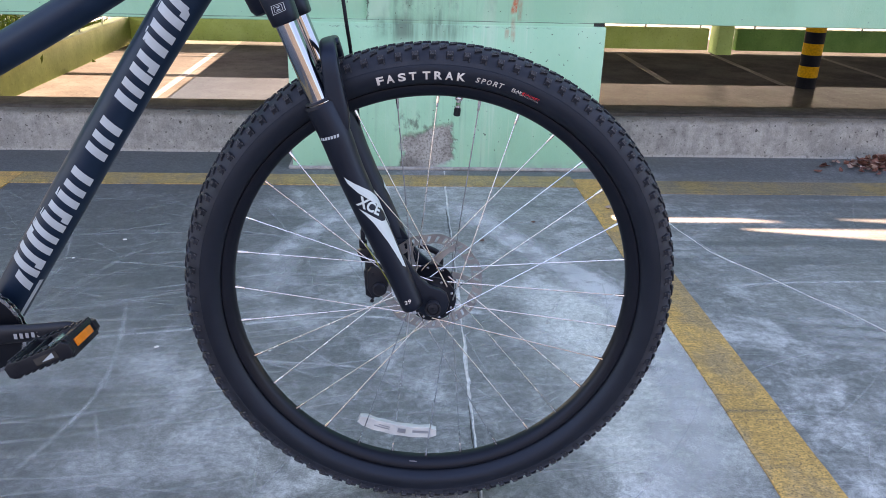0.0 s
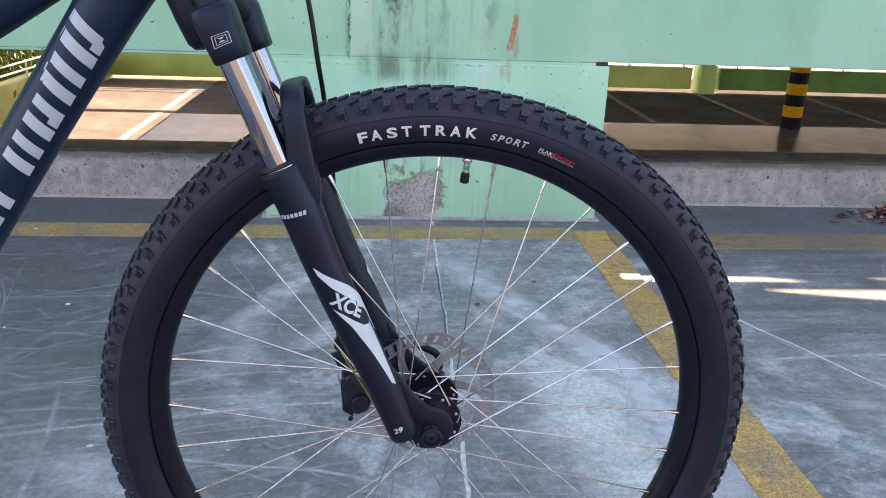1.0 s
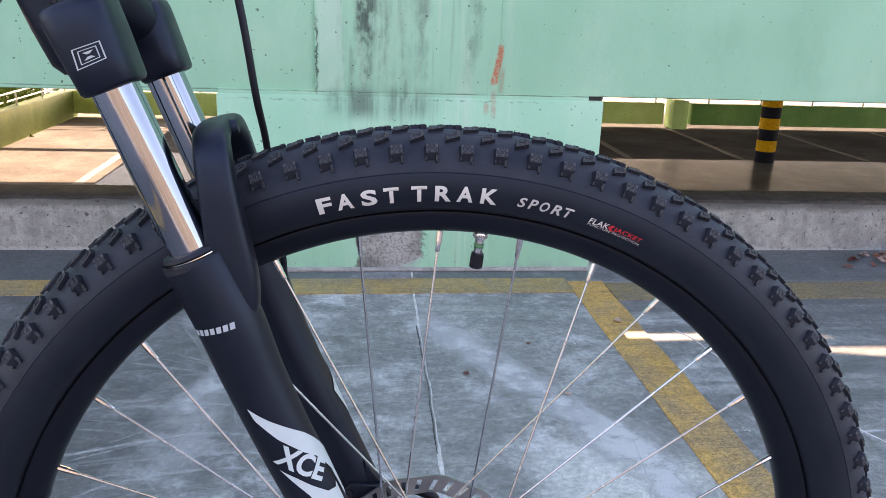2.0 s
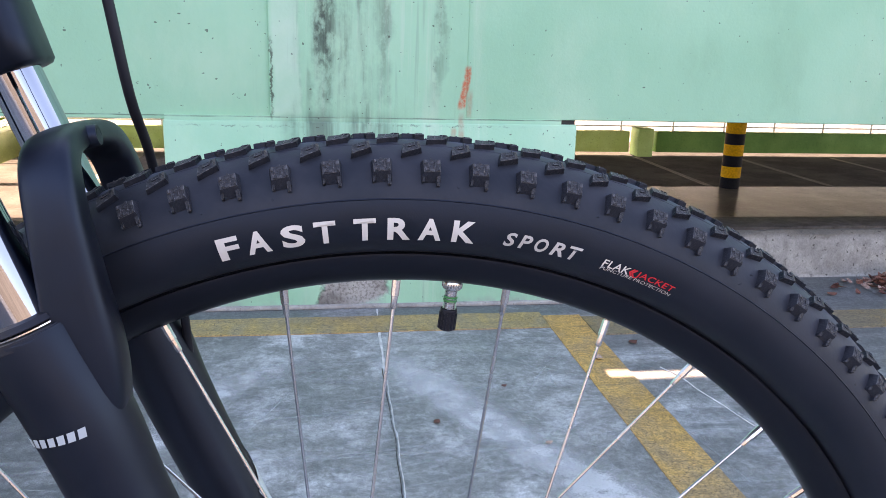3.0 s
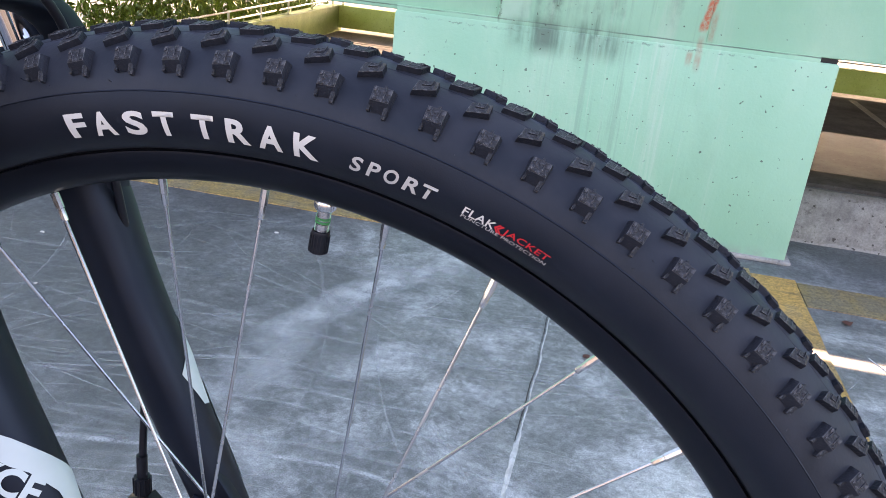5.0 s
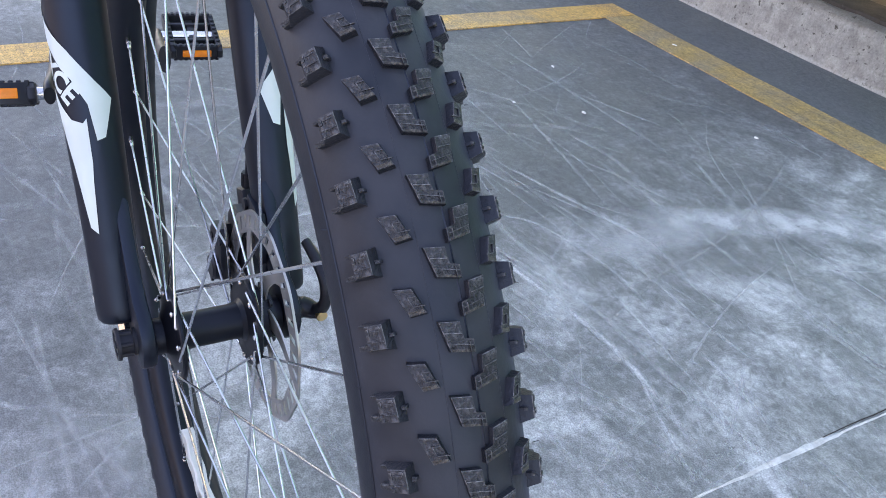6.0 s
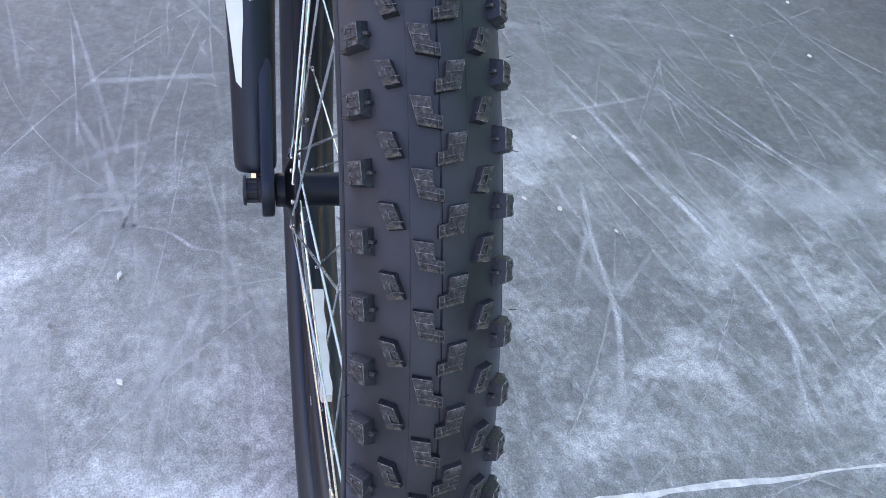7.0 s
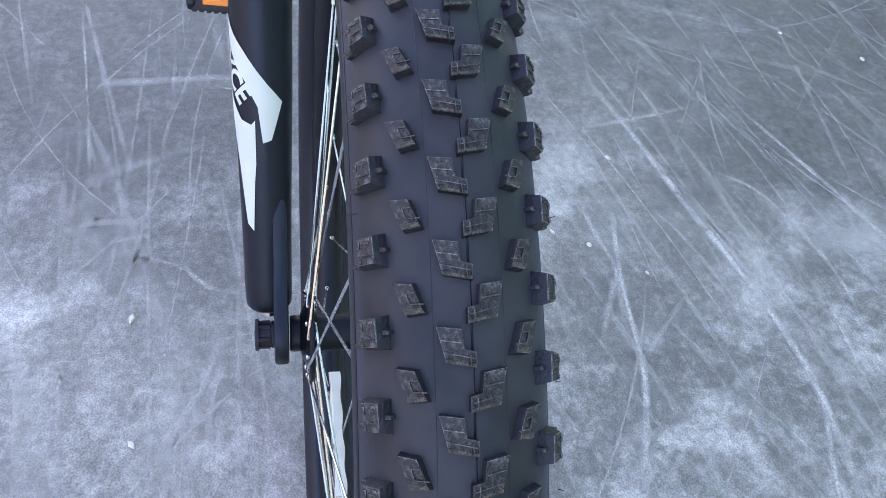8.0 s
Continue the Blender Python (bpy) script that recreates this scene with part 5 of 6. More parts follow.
# fork
LEG = ((-0.1490, 0.2930, 0.0205), (-0.1468, 0.2876, 0.0210), (-0.1314, 0.2522, 0.0212), (-0.1187, 0.2158, 0.0200), (-0.1046, 0.1800, 0.0193), (-0.0895, 0.1445, 0.0189), (-0.0743, 0.1092, 0.0180), (-0.0586, 0.0740, 0.0172),
       (-0.0439, 0.0384, 0.0167), (-0.0310, 0.0070, 0.0165))
LEG_Y = 0.0597
leg_line = spline(LEG, 8)


def leg_bm(s):
    rows = [(p[0], s * LEG_Y, p[1], p[2]) for p in leg_line]
    rows += [(-0.0292, s * LEG_Y, 0.0020, 0.0160), (-0.0282, s * LEG_Y, -0.0005, 0.0140), (-0.0278, s * LEG_Y, -0.0014, 0.0080)]
    return tube(rows, 64)


fork = bike_part("fork_lower", leg_bm(-1), MATT, "matt black suspension fork lower legs")
part("leg", leg_bm(1), MATT, fork)
arch = [(-0.1275, -0.0605, 0.2380, 0.0110, 0.0100), (-0.1262, -0.0602, 0.2600, 0.0142, 0.0115), (-0.1272, -0.0600, 0.2820, 0.0150, 0.0118), (-0.1305, -0.0598, 0.3100, 0.0130, 0.0110), (-0.1342, -0.0590, 0.3380, 0.0116, 0.0098),
        (-0.1366, -0.0555, 0.3560, 0.0112, 0.0085), (-0.1386, -0.0450, 0.3645, 0.0110, 0.0070), (-0.1402, -0.0240, 0.3672, 0.0110, 0.0062), (-0.1408, 0.0, 0.3672, 0.0112, 0.0060), (-0.1404, 0.0240, 0.3645, 0.0110, 0.0062),
        (-0.1400, 0.0420, 0.3572, 0.0108, 0.0070), (-0.1382, 0.0520, 0.3460, 0.0108, 0.0082), (-0.1350, 0.0575, 0.3290, 0.0112, 0.0095), (-0.1305, 0.0598, 0.3060, 0.0130, 0.0110), (-0.1272, 0.0600, 0.2820, 0.0150, 0.0118), (-0.1262, 0.0602, 0.2600, 0.0142, 0.0115), (-0.1275, 0.0605, 0.2380, 0.0110, 0.0100)]


def arch_bm():
    """A rounded-square strap over the tyre."""
    rows = spline(arch, 6)
    own, rings = bmesh.new(), []
    for i, r in enumerate(rows):
        d = rows[min(i + 1, len(rows) - 1)][:3] - rows[max(i - 1, 0)][:3]
        d = d / np.linalg.norm(d)
        w = np.array((1.0, 0, 0.25))
        w = w - d * (w @ d)
        w /= np.linalg.norm(w)
        u = np.cross(d, w)
        ring = []
        for k in range(24):
            c, s = math.cos(2 * math.pi * k / 24), math.sin(2 * math.pi * k / 24)
            c, s = math.copysign(abs(c) ** 0.55, c), math.copysign(abs(s) ** 0.55, s)
            ring.append(own.verts.new(r[:3] + w * (c * r[3]) + u * (s * r[4])))
        rings.append(ring)
    for p, q in zip(rings, rings[1:]):
        for k in range(24):
            own.faces.new((p[k], p[(k + 1) % 24], q[(k + 1) % 24], q[k]))
    own.faces.new(rings[0][::-1])
    own.faces.new(rings[-1])
    return own


arch_ob = part("arch", arch_bm(), MATT, fork)
lug = tube([(-0.1390, -0.0222, 0.3672, 0.0056, 0.0060), (-0.1320, -0.0222, 0.3682, 0.0052, 0.0054), (-0.1272, -0.0222, 0.3690, 0.0050, 0.0048), (-0.1260, -0.0222, 0.3692, 0.0044, 0.0042), (-0.1262, -0.0222, 0.3692, 0.0030, 0.0028), (-0.1385, -0.0222, 0.3680, 0.0028, 0.0026)], 24, side=(0, 1, 0))
part("guard_lug", lug, MATT, arch_ob)
DROP = ((-0.0480, 0.0860), (-0.0330, 0.0640), (-0.0191, 0.0440), (-0.0040, 0.0300), (0.0110, 0.0250), (0.0200, 0.0180), (0.0240, 0.0060), (0.0215, -0.0070), (0.0130, -0.0160), (0.0010, -0.0190), (-0.0120, -0.0160), (-0.0230, -0.0080), (-0.0360, 0.0040), (-0.0500, 0.0300))
for s in (-1, 1):
    part("dropout", prism(DROP, s * 0.0462, s * 0.0562, 0.0022), MATT, fork)
    st = [(-0.2030, s * LEG_Y, 0.4320, 0.0137), (-0.1480, s * LEG_Y, 0.2880, 0.0137)]
    part("stanchion", tube(st, 48), CHROME, fork, "polished chrome stanchion tube")
    ax = Vector((0.0371, 0, -0.0976)).normalized()
    top = Vector((-0.1516, s * LEG_Y, 0.2971))
    seal = tube([(*(top + ax * t), r) for t, r in ((-0.0015, 0.0146), (-0.0010, 0.0180), (0.0015, 0.0188), (0.0022, 0.0172), (0.0034, 0.0172), (0.0040, 0.0204), (0.0075, 0.0210), (0.0085, 0.0200))], 40)
    part("wiper_seal", seal, BLACK_PLASTIC, fork)
    part("retaining_wire", tube([(*(top + ax * t), r) for t, r in ((0.0022, 0.0172), (0.0026, 0.0183), (0.0032, 0.0183), (0.0036, 0.0172))], 40), NICKEL, fork)
    part("foot_nut", tube([(-0.0290, s * LEG_Y, -0.0005, 0.0042), (-0.0250, s * LEG_Y, -0.0085, 0.0042), (-0.0243, s * LEG_Y, -0.0098, 0.0030)], 6, side=(0, 1, 0)), NICKEL, fork)

# printed marks on the near leg
def leg_point(phi, along, side=-1, lift=0.0006):
    """A place on a leg's skin: phi in degrees from its outer face towards the front, metres down from the seal."""
    gone = 0.0
    for p, q in zip(leg_line, leg_line[1:]):
        d = q[:2] - p[:2]
        step = float(np.hypot(*d))
        if gone + step >= along or q is leg_line[-1]:
            break
        gone += step
    c = p + (q - p) * ((along - gone) / step)
    t = d / step
    r = c[2] + lift
    off = r * math.sin(radians(phi))
    return Vector((c[0] - t[1] * off, side * (LEG_Y + r * math.cos(radians(phi))), c[1] + t[0] * off))


MEAN_R = 0.0192


def on_leg(own, side=-1):
    """Bends a flat bmesh of (round the leg, down the leg) in metres on to a leg."""
    cut(own, 0.003)
    for v in own.verts:
        v.co = leg_point(math.degrees(v.co.x / MEAN_R), v.co.y, side)
    return own


def flat(outline):
    own = bmesh.new()
    own.faces.new([own.verts.new((radians(a) * MEAN_R, s, 0)) for a, s in outline])
    return own


FLASH_UP = ((-22, 0.0985), (4, 0.1105), (32, 0.1220), (55, 0.1310), (80, 0.1430), (100, 0.1520), (128, 0.1630), (105, 0.1880), (88, 0.1900), (80, 0.1660), (56, 0.1500), (37, 0.1425), (4, 0.1249), (-19, 0.1078))
FLASH_LOW = ((-21, 0.1458), (2, 0.1555), (20, 0.1648), (44, 0.1755), (66, 0.1780), (74, 0.1750), (73, 0.2045), (69, 0.2170), (62, 0.2520), (46, 0.2475), (30, 0.2063), (8, 0.1706), (-8, 0.1570))
for shape in (FLASH_UP, FLASH_LOW):
    for s in (-1, 1):
        part("printed_flash", on_leg(flat([(a - (0 if s < 0 else 14), d) for a, d in shape]), s), PALE_INK, fork)


def words_on_leg(words, corner, right, top, mat, bold=0.0, shear=0.0, cell=0.25):
    """Words laid on the near leg: corner, far end of the foot and top of the first letter, each (phi, metres down)."""
    b = fitted(text_bm(words, bold=bold, shear=shear), 1.0, 1.0)
    o, e, u = [Vector((radians(a) * MEAN_R, s)) for a, s in (corner, right, top)]
    for v in b.verts:
        p = o + (e - o) * v.co.x + (u - o) * v.co.y
        v.co = (p.x, p.y, 0)
    part("lettering", on_leg(b), mat, fork, smooth=False)


words_on_leg("XCE", (-26, 0.1388), (40, 0.1668), (8, 0.1297), PALE_INK, 0.035)
words_on_leg("29", (-23, 0.3030), (10, 0.3027), (-19, 0.2971), WHITE_INK, 0.02)
for i in range(7):
    a, d = -57 + 11.3 * i, 0.00033 * i
    part("printed_bar", on_leg(flat([(a, 0.0436 + d), (a + 8.2, 0.0438 + d), (a + 11.0, 0.0398 + d), (a + 2.8, 0.0396 + d)])), SILVER_INK, fork)
part("tape_edge", tube([(-0.0960, -0.0520, 0.0950, 0.0004, 0.003), (-0.0465, -0.0520, 0.0060, 0.0004, 0.003)], 6), YELLOW_TAPE, fork)

# crown, steerer and head tube
def boss_bm(s):
    """A rounded-square socket round a stanchion's top."""
    axis = Vector((-0.357, 0, 0.934))
    u, v = Vector((0.934, 0, 0.357)), Vector((0, 1, 0))
    base = Vector((-0.1868, s * 0.0625, 0.3945))
    own, rings = bmesh.new(), []
    for t, a, b in ((0.0, 0.0140, 0.0175), (0.0006, 0.0160, 0.0200), (0.0025, 0.0173, 0.0218), (0.0150, 0.0182, 0.0226), (0.0320, 0.0194, 0.0228), (0.0440, 0.0200, 0.0222), (0.0490, 0.0196, 0.0205), (0.0510, 0.0170, 0.0170)):
        ring = []
        for k in range(36):
            c, d = math.cos(2 * math.pi * k / 36), math.sin(2 * math.pi * k / 36)
            c, d = math.copysign(abs(c) ** 0.62, c), math.copysign(abs(d) ** 0.62, d)
            ring.append(own.verts.new(base + axis * t + u * (a * c) + v * (b * d)))
        rings.append(ring)
    for p, q in zip(rings, rings[1:]):
        for k in range(36):
            own.faces.new((p[k], p[(k + 1) % 36], q[(k + 1) % 36], q[k]))
    own.faces.new(rings[0][::-1])
    own.faces.new(rings[-1])
    return own


crown = bike_part("fork_crown", boss_bm(-1), MATT, "matt black fork crown", angle=50)
part("crown_boss", boss_bm(1), MATT, crown, angle=50)
bridge = [(-0.2000, -0.0600, 0.4230, 0.0140, 0.0180), (-0.2060, -0.0400, 0.4380, 0.0160, 0.0170), (-0.2150, -0.0180, 0.4500, 0.0190, 0.0190), (-0.2180, 0.0, 0.4530, 0.0200, 0.0200)]
bridge += [(x, -y, z, a, b) for x, y, z, a, b in bridge[-2::-1]]
part("crown_bridge", tube(bridge, 24, steps=5, side=(1, 0, 0.3)), MATT, crown)
part("crown_core", tube([(-0.2180, 0, 0.4030, 0.0120), (-0.2190, 0, 0.4055, 0.0185), (-0.2215, 0, 0.4110, 0.0225), (-0.2290, 0, 0.4330, 0.0250), (-0.2370, 0, 0.4560, 0.0260), (-0.2390, 0, 0.4640, 0.0260)], 36), MATT, crown)
for s in (-1, 1):
    cax = Vector((-0.38, 0, 1)).normalized()
    base = Vector((-0.2020, s * LEG_Y, 0.4380))
    dial = tube([(*(base + cax * t), r) for t, r in ((-0.004, 0.0150), (0.006, 0.0155), (0.008, 0.0150), (0.0085, 0.0)) if r], 32)
    for i in range(18):
        w = 2 * math.pi * i / 18
        u, v2 = Vector((1, 0, 0.38)).normalized(), Vector((0, 1, 0))
        o = u * (0.0153 * math.cos(w)) + v2 * (0.0153 * math.sin(w))
        dial = tube([(*(base + o + cax * -0.002), 0.0013), (*(base + o + cax * 0.0075), 0.0013)], 6, dial, side=(0.3, 1, 0.1))
    part("adjuster_dial", dial, BLACK_PLASTIC, crown)
BADGE = ((-0.2020, 0.4160), (-0.1865, 0.4215), (-0.1836, 0.4122), (-0.1996, 0.4052))


def badge_quad(k0, k1, side):
    """One bar of the badge's frame, on the crown's outer face."""
    c = Vector((sum(p[0] for p in BADGE) / 4, sum(p[1] for p in BADGE) / 4))
    p, q = Vector(BADGE[side]), Vector(BADGE[(side + 1) % 4])
    own = bmesh.new()
    own.faces.new([own.verts.new((v.x, -0.0858, v.y)) for v in (c + (p - c) * k0, c + (q - c) * k0, c + (q - c) * k1, c + (p - c) * k1)])
    return own


for side in range(4):
    part("badge_border", badge_quad(1.0, 0.9, side), SILVER_INK, crown, smooth=False)
    part("badge_border", badge_quad(0.66, 0.58, side), SILVER_INK, crown, smooth=False)
part("badge_shape", badge_quad(0.38, 0.12, 0), SILVER_INK, crown, smooth=False)
part("badge_shape", badge_quad(0.38, 0.12, 2), SILVER_INK, crown, smooth=False)

# the frame, steered a little away from the wheel
STEER = Matrix.Translation((-0.2, 0, 0)) @ pose(0, 0, 0, 0, 0, -5.1) @ Matrix.Translation((0.2, 0, 0))


def frame_bm(bm):
    return moved(bm, STEER)


head = bike_part("frame_head_tube", frame_bm(tube([(-0.2230, 0, 0.4680, 0.0290), (-0.2260, 0, 0.4760, 0.0300), (-0.2290, 0, 0.4840, 0.0270), (-0.2480, 0, 0.5350, 0.0245), (-0.2680, 0, 0.5880, 0.0260), (-0.2720, 0, 0.5960, 0.0255)], 40)), NAVY, "navy painted head tube")
DOWN = [(-0.6900, 0, -0.0860, 0.0280, 0.0250), (-0.6240, 0, 0.0090, 0.0285, 0.0250), (-0.4520, 0, 0.2550, 0.0292, 0.0250), (-0.3340, 0, 0.4177, 0.0305, 0.0250), (-0.2900, 0, 0.4780, 0.0340, 0.0245), (-0.2480, 0, 0.5250, 0.0330, 0.0240)]
down = bike_part("frame_down_tube", frame_bm(tube(DOWN, 40, steps=8)), NAVY, "navy down tube with silver lettering blocks")
bike_part("frame_top_tube", frame_bm(tube([(-0.7600, 0, 0.2600, 0.0240, 0.0210), (-0.6000, 0, 0.3420, 0.0245, 0.0210), (-0.4300, 0, 0.4340, 0.0240, 0.0215), (-0.2650, 0, 0.5350, 0.0260, 0.0230)], 32, steps=6)), NAVY)


def on_down(s0, s1, a0, a1, skew):
    """A block of print on the near side of the down tube: s in metres from its foot, angles from -90 (under) to 90 (top)."""
    p0, p1 = Vector((-0.6240, 0, 0.0090)), Vector((-0.3340, 0, 0.4177))
    d = (p1 - p0).normalized()
    n = Vector((-d.z, 0, d.x))
    own, rows = bmesh.new(), []
    for i in range(9):
        t = i / 8
        a = radians(a0 + (a1 - a0) * t)
        rows.append([own.verts.new(p0 + d * (s + skew * (t - 0.5)) + n * (0.0297 * math.sin(a)) + Vector((0, -0.0255 * math.cos(a), 0))) for s in (s0, s1)])
    for p, q in zip(rows, rows[1:]):
        own.faces.new((p[0], p[1], q[1], q[0]))
    return frame_bm(own)


for i in range(11):
    s = 0.028 + 0.0445 * i
    part("printed_block", on_down(s, s + 0.0125, -46, 52, 0.010), SILVER_INK, down)
    if i != 4 and i != 6:
        part("printed_block", on_down(s + 0.0215, s + 0.0330, -46, 52, 0.010), SILVER_INK, down)
        part("printed_block", on_down(s + 0.0118, s + 0.0222, 30 if i % 2 else -46, 52 if i % 2 else -24, 0.002), SILVER_INK, down)
part("printed_block", on_down(0.004, 0.018, -46, 10, 0.014), SILVER_INK, down)
part("clear_guard", on_down(-0.075, 0.02, -72, -58, 0.0), SILVER_INK, down)

# drive side: crank, chainring, chain and pedals
BB, PR, PL = Vector((-0.675, 0, -0.060)), Vector((-0.515, 0, -0.038)), Vector((-0.838, 0, -0.084))


def crank_bm(end, y0, y1):
    return tube([(BB.x, y0, BB.z, 0.0190, 0.0085), (BB.x + (end.x - BB.x) * 0.12, y0, BB.z + (end.z - BB.z) * 0.12, 0.0170, 0.0080), (BB.x + (end.x - BB.x) * 0.6, (y0 + y1) / 2, BB.z + (end.z - BB.z) * 0.6, 0.0135, 0.0072),
                 (end.x - (end.x - BB.x) * 0.05, y1, end.z, 0.0140, 0.0070), (end.x + (end.x - BB.x) * 0.05, y1, end.z, 0.0110, 0.0065)], 24, steps=4)


crank = bike_part("crankset", frame_bm(crank_bm(PR, -0.0700, -0.0800)), BLACK_PLASTIC, "black crank arms with chainring")
part("crank_arm", frame_bm(crank_bm(PL, 0.0700, 0.0800)), BLACK_PLASTIC, crank)
for i in range(6):
    p = BB.lerp(PR, 0.45 + 0.055 * i)
    part("printed_bar", frame_bm(box(p.x, p.x + 0.005, -0.0838 + 0.0002 * i, -0.0828, p.z - 0.004, p.z + 0.004)), GREY_INK, crank, smooth=False)
TEETH = 32
ring_out = [(BB.x + (0.0645 + (0.003 if i % 2 else -0.001)) * math.sin(math.pi * i / TEETH), BB.z + (0.0645 + (0.003 if i % 2 else -0.001)) * math.cos(math.pi * i / TEETH)) for i in range(2 * TEETH)]
part("chainring", frame_bm(prism(ring_out, -0.0500, -0.0470)), BLACK_RIM, crank)
chain = bike_part("chain", frame_bm(tube([(BB.x, -0.049, BB.z, 0.004), (BB.x, -0.048, BB.z, 0.004)], 8, side=(1, 0, 0))), STEEL, "oily steel chain on the chainring")
link = []
for i in range(-2, 22):
    a = 180.0 * i / 19.0
    p = (BB.x + 0.0675 * math.sin(radians(a)), BB.z + 0.0675 * math.cos(radians(a)))
    for y in (-0.0525, -0.0455):
        b = prism([(u * 0.0068, w * 0.0036) for u, w in ((-1.1, -0.7), (-0.8, -1), (-0.3, -0.7), (0.3, -0.7), (0.8, -1), (1.1, -0.7), (1.1, 0.7), (0.8, 1), (0.3, 0.7), (-0.3, 0.7), (-0.8, 1), (-1.1, 0.7))], y, y + 0.0012)
        moved(b, Matrix.Translation((p[0], 0, p[1])) @ pose(0, 0, 0, 0, a, 0))
        part("chain_link", frame_bm(b), STEEL, chain, smooth=False)


def pedal_part(centre, y_in, y_out, tilt, label):
    """A resin cage pedal: two side plates, toothed rails, axle barrel, amber reflectors."""
    s = 1 if y_out > y_in else -1
    m = STEER @ Matrix.Translation((centre.x, 0, centre.z)) @ pose(0, 0, 0, 0, -tilt, 0)
    lo, hi = min(y_in, y_out), max(y_in, y_out)
    cage = None
    for y in (lo, hi - 0.009):
        cage = prism([(-0.053, -0.007), (-0.046, -0.0125), (-0.030, -0.0105), (0.030, -0.0105), (0.044, -0.0125), (0.051, -0.006), (0.051, 0.006), (0.042, 0.0125), (0.030, 0.0105), (-0.030, 0.0105), (-0.044, 0.0125), (-0.053, 0.007)], y, y + 0.009, 0.0018, cage)
    for x in (-0.048, 0.040):
        cage = box(x, x + 0.008, lo + 0.006, hi - 0.006, -0.0125, 0.0125, 0.0015, cage)
    n = 9
    for i in range(n):
        y = lo + 0.004 + (hi - lo - 0.008) * (i + 0.5) / n
        for x in (-0.047, 0.041):
            for z in (-0.0145, 0.0115):
                cage = box(x, x + 0.006, y - 0.0026, y + 0.0026, z, z + 0.003, 0.0008, cage, 1)
    cage = box(-0.038, 0.038, (lo + hi) / 2 - 0.006, (lo + hi) / 2 + 0.006, -0.006, 0.006, 0.002, cage)
    for x in (-0.022, 0.022):
        cage = box(x - 0.003, x + 0.003, lo + 0.008, hi - 0.008, -0.009, 0.009, 0.001, cage)
    # wave-cut grip ribs along the plates' edges
    for y in (lo + 0.0045, hi - 0.0045):
        for i in range(8):
            x = -0.040 + 0.0115 * i
            for z in (-0.0128, 0.0108):
                cage = box(x - 0.0030, x + 0.0030, y - 0.0035, y + 0.0035, z, z + 0.0020, 0.0007, cage, 1)
    ob = bike_part("pedal", moved(cage, m), BLACK_PLASTIC, label)
    part("spindle", moved(tube([(0, y_in - s * 0.014, 0, 0.0072), (0, y_in + s * 0.02, 0, 0.0085), (0, y_out - s * 0.004, 0, 0.0075)], 16, side=(1, 0, 0)), m), STEEL, ob)
    face = y_out - 0.0004 if s < 0 else y_out + 0.0004
    # A dark patch on the plate gives the shade of a recessed slot.
    part("slot_shade_patch", moved(box(-0.006, 0.030, face - 0.0003, face + 0.0003, -0.0055, 0.0050, 0.0001, seg=1), m), DARK_GAP, ob)
    mark = face + s * 0.0006
    part("printed_mark", moved(prism([(0.004, -0.0030), (0.024, -0.0030), (0.024, 0.0045)], mark, mark + s * 0.0003), m), SILVER_INK, ob, smooth=False)
    for x in (0.0480, -0.0510):
        part("reflector", moved(box(x, x + 0.003, (lo + hi) / 2 - 0.022, (lo + hi) / 2 + 0.022, -0.0055, 0.0060, 0.001), m), AMBER, ob, "amber pedal reflector")


pedal_part(PR, -0.0930, -0.1730, 24.0, "black resin pedal with amber reflectors")
pedal_part(PL, 0.0930, 0.1730, -14.0, "black resin pedal with amber reflectors")

# brake hose and caliper on the far leg
hose = bike_part("brake_hose", tube([(-0.1560, -0.022, 0.6000, 0.0025), (-0.1380, -0.020, 0.5200, 0.0025), (-0.1232, -0.014, 0.4460, 0.0025), (-0.1163, -0.004, 0.3860, 0.0025), (-0.1140, 0.024, 0.3480, 0.0025), (-0.1085, 0.050, 0.2600, 0.0025), (-0.1080, 0.066, 0.1500, 0.0025), (-0.1060, 0.057, 0.0700, 0.0025)], 12, steps=6), BLACK_PLASTIC, "black brake cable housing")
for i in range(16):
    z = 0.24 - i * 0.0048
    b = tube([(-0.1108 + 0.0008 * (i / 16), 0.0612, z, 0.0006, 0.0004), (-0.1106 + 0.0008 * (i / 16), 0.0612, z - 0.003, 0.0006, 0.0004)], 5)
    part("printed_bar", b, GREY_INK, hose, smooth=False)
BODY = ((-0.1040, 0.0220), (-0.0960, 0.0330), (-0.0700, 0.0360), (-0.0580, 0.0240), (-0.0560, -0.0120), (-0.0640, -0.0340), (-0.0800, -0.0440), (-0.0960, -0.0400), (-0.1060, -0.0200))
BODY = tuple((-0.084 + (x + 0.082) * 0.85, z * 0.85 + 0.012) for x, z in BODY)
caliper = bike_part("brake_caliper", prism(BODY, 0.0370, 0.0600, 0.004, seg=3), BLACK_PLASTIC, "black cable-pull disc brake caliper")
part("inner_half", prism([(-0.082 + (x + 0.082) * 0.78, z * 0.78 - 0.002) for x, z in BODY], 0.0215, 0.0300, 0.0025), BLACK_PLASTIC, caliper)
part("bridge", prism(((-0.1040, 0.0200), (-0.0900, 0.0260), (-0.0860, 0.0120), (-0.0860, -0.0120), (-0.0900, -0.0280), (-0.1020, -0.0200)), 0.0290, 0.0380, 0.001), BLACK_PLASTIC, caliper)
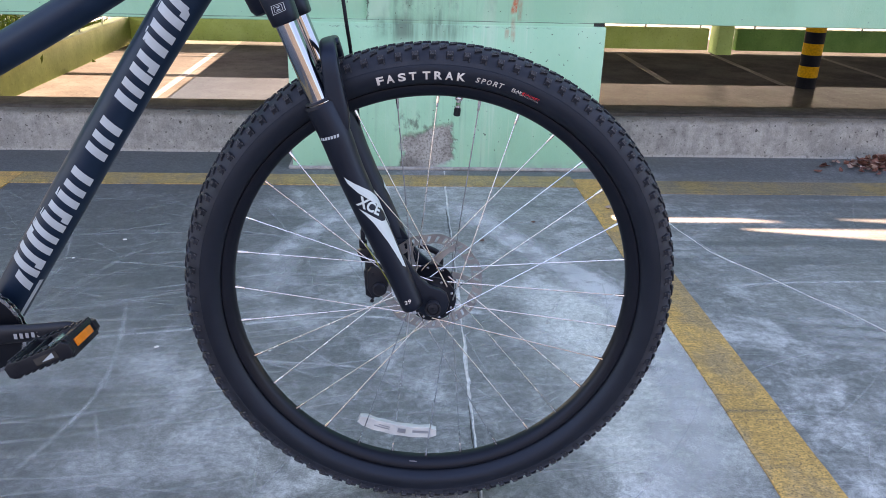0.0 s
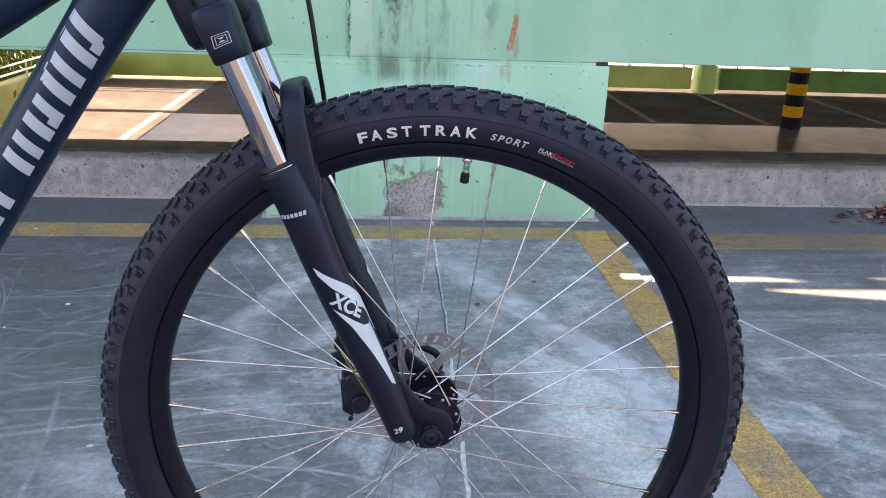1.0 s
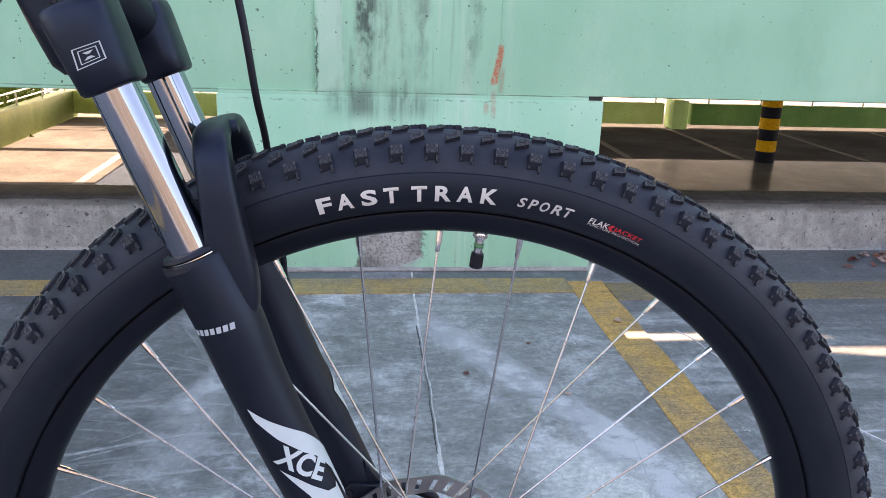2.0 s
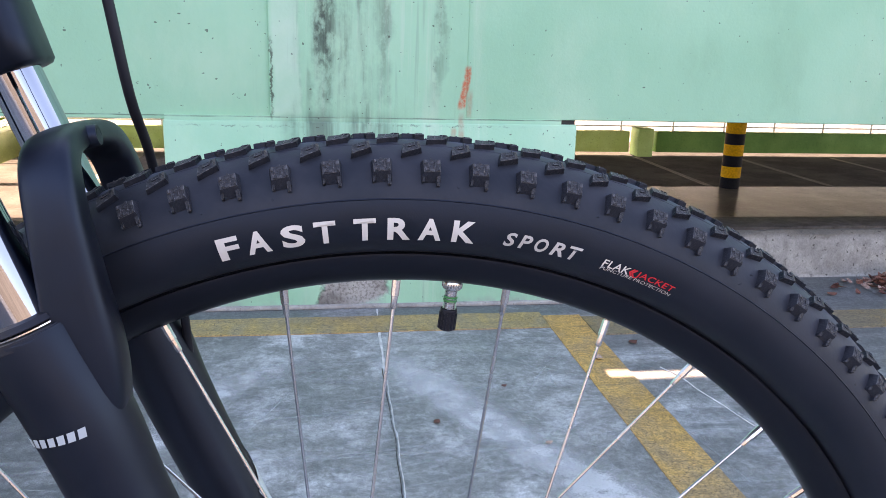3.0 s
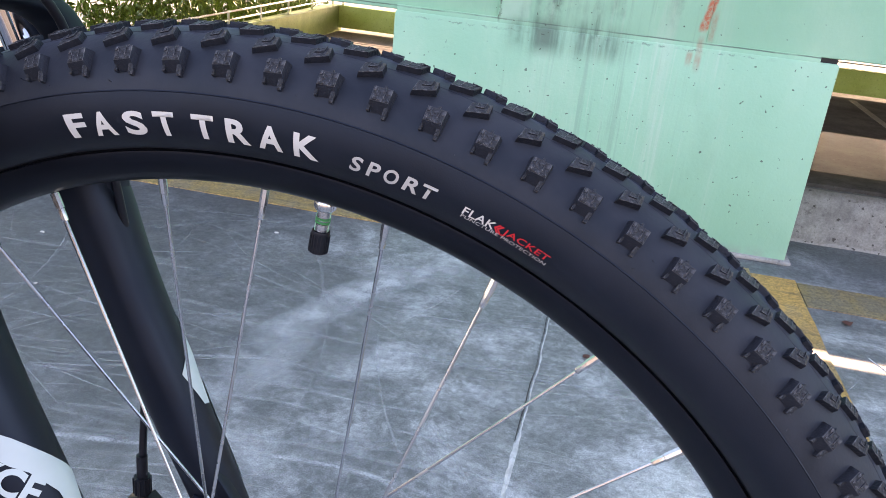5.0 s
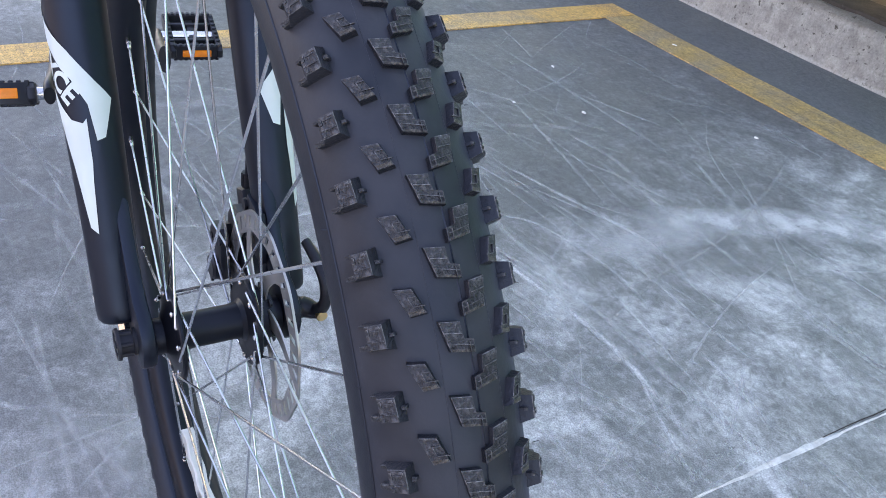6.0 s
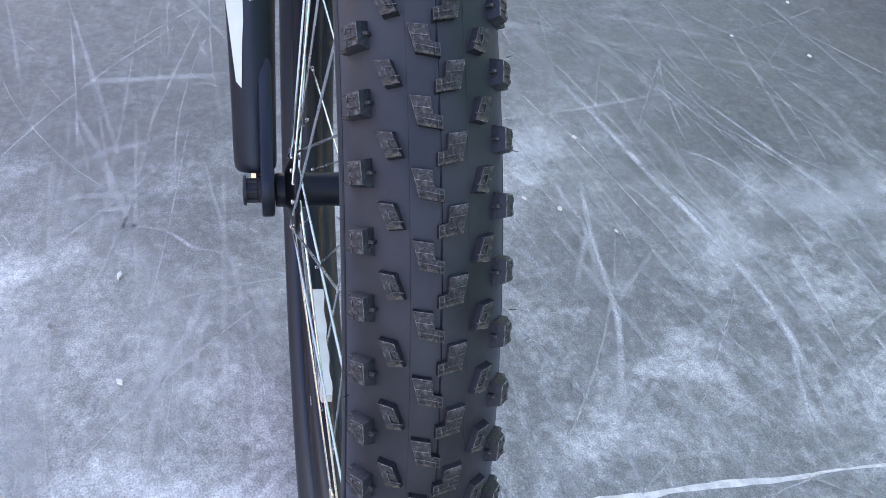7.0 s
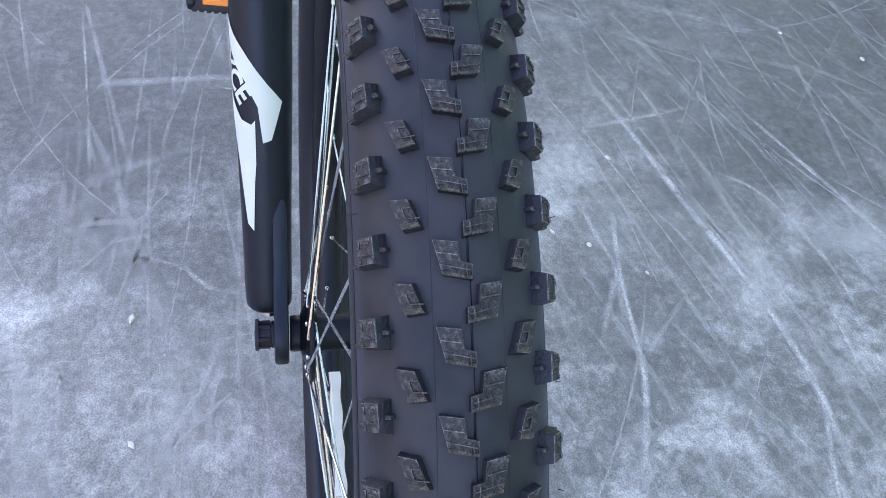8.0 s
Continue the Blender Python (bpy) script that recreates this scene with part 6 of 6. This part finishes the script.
part("mount_bracket", prism(((-0.0600, 0.0700), (-0.0350, 0.0660), (-0.0240, 0.0420), (-0.0270, 0.0270), (-0.0600, 0.0260), (-0.0720, 0.0480)), 0.0400, 0.0465, 0.0015), MATT, caliper)
part("pivot_housing", moved(lathe([(0.0, 0.0), (0.013, 0.0), (0.0145, 0.002), (0.0145, 0.012), (0.012, 0.015), (0.0, 0.015)], 28), Matrix.Translation((-0.0760, 0.0600, -0.0070))), BLACK_PLASTIC, caliper)
cover = moved(lathe([(0.0, -0.005), (0.009, -0.005), (0.011, -0.003), (0.011, 0.0), (0.0, 0.0)], 24), Matrix.Translation((-0.0800, 0.0215, -0.0060)))
part("inner_cover", cover, BLACK_PLASTIC, caliper)
arm = part("actuating_arm", prism(((-0.1050, -0.0300), (-0.0960, -0.0440), (-0.0780, -0.0400), (-0.0680, -0.0100), (-0.0760, 0.0040), (-0.0900, -0.0040)), 0.0700, 0.0750, 0.0015), BLACK_PLASTIC, caliper)
part("cable_clamp", tube([(-0.0980, 0.0640, -0.0330, 0.0050), (-0.0980, 0.0780, -0.0330, 0.0050)], 6, side=(1, 0, 0)), NICKEL, arm)
part("cable_stop", prism(((-0.1160, 0.0440), (-0.1000, 0.0500), (-0.0920, 0.0420), (-0.0940, 0.0250), (-0.1080, 0.0280)), 0.0480, 0.0620, 0.0025), BLACK_PLASTIC, caliper)
part("cable_ferrule", tube([(-0.1062, 0.057, 0.0780, 0.0036), (-0.1062, 0.056, 0.0500, 0.0036)], 12), BLACK_PLASTIC, caliper)
adjuster = tube([(-0.1062, 0.0562, 0.0620, 0.0054), (-0.1062, 0.0560, 0.0490, 0.0054)], 20)
for i in range(10):
    w = 2 * math.pi * i / 10
    adjuster = tube([(-0.1062 + 0.0054 * math.cos(w), 0.0560 + 0.0054 * math.sin(w), 0.0615, 0.0007), (-0.1062 + 0.0054 * math.cos(w), 0.0560 + 0.0054 * math.sin(w), 0.0495, 0.0007)], 5, adjuster)
part("barrel_adjuster", adjuster, BLACK_PLASTIC, caliper)
part("inner_wire", tube([(-0.1062, 0.056, 0.0470, 0.0008), (-0.1090, 0.062, 0.0100, 0.0008), (-0.0990, 0.070, -0.0300, 0.0008)], 6, steps=4), STEEL, caliper)
part("return_spring", tube([(-0.0800, 0.0760, -0.0180, 0.0012), (-0.0940, 0.0775, -0.0260, 0.0012), (-0.1010, 0.0765, -0.0200, 0.0012), (-0.0940, 0.0760, -0.0130, 0.0012)], 8, steps=4), NICKEL, caliper)
# Dark discs colour in the shaded insides of holes that aren't cut.
for x, z, r in ((-0.0430, 0.0525, 0.0032), (-0.0490, 0.0480, 0.0026), (-0.0425, 0.0395, 0.0034), (-0.0350, 0.0560, 0.0022)):
    part("hole_shade_disc", tube([(x, 0.0396, z, r), (x, 0.0402, z, r)], 14, side=(1, 0, 0)), DARK_GAP, caliper)
for x, z in ((-0.0620, 0.0600), (-0.0640, 0.0340)):
    part("mount_bolt", tube([(x, 0.0380, z, 0.0048), (x, 0.0405, z, 0.0048)], 12, side=(1, 0, 0)), BLACK_PLASTIC, caliper)
for x, z in ((-0.0680, 0.0240), (-0.0900, 0.0180), (-0.0920, -0.0260)):
    part("body_bolt", tube([(x, 0.0205, z, 0.0030), (x, 0.0222, z, 0.0030)], 10, side=(1, 0, 0)), BLACK_PLASTIC, caliper)
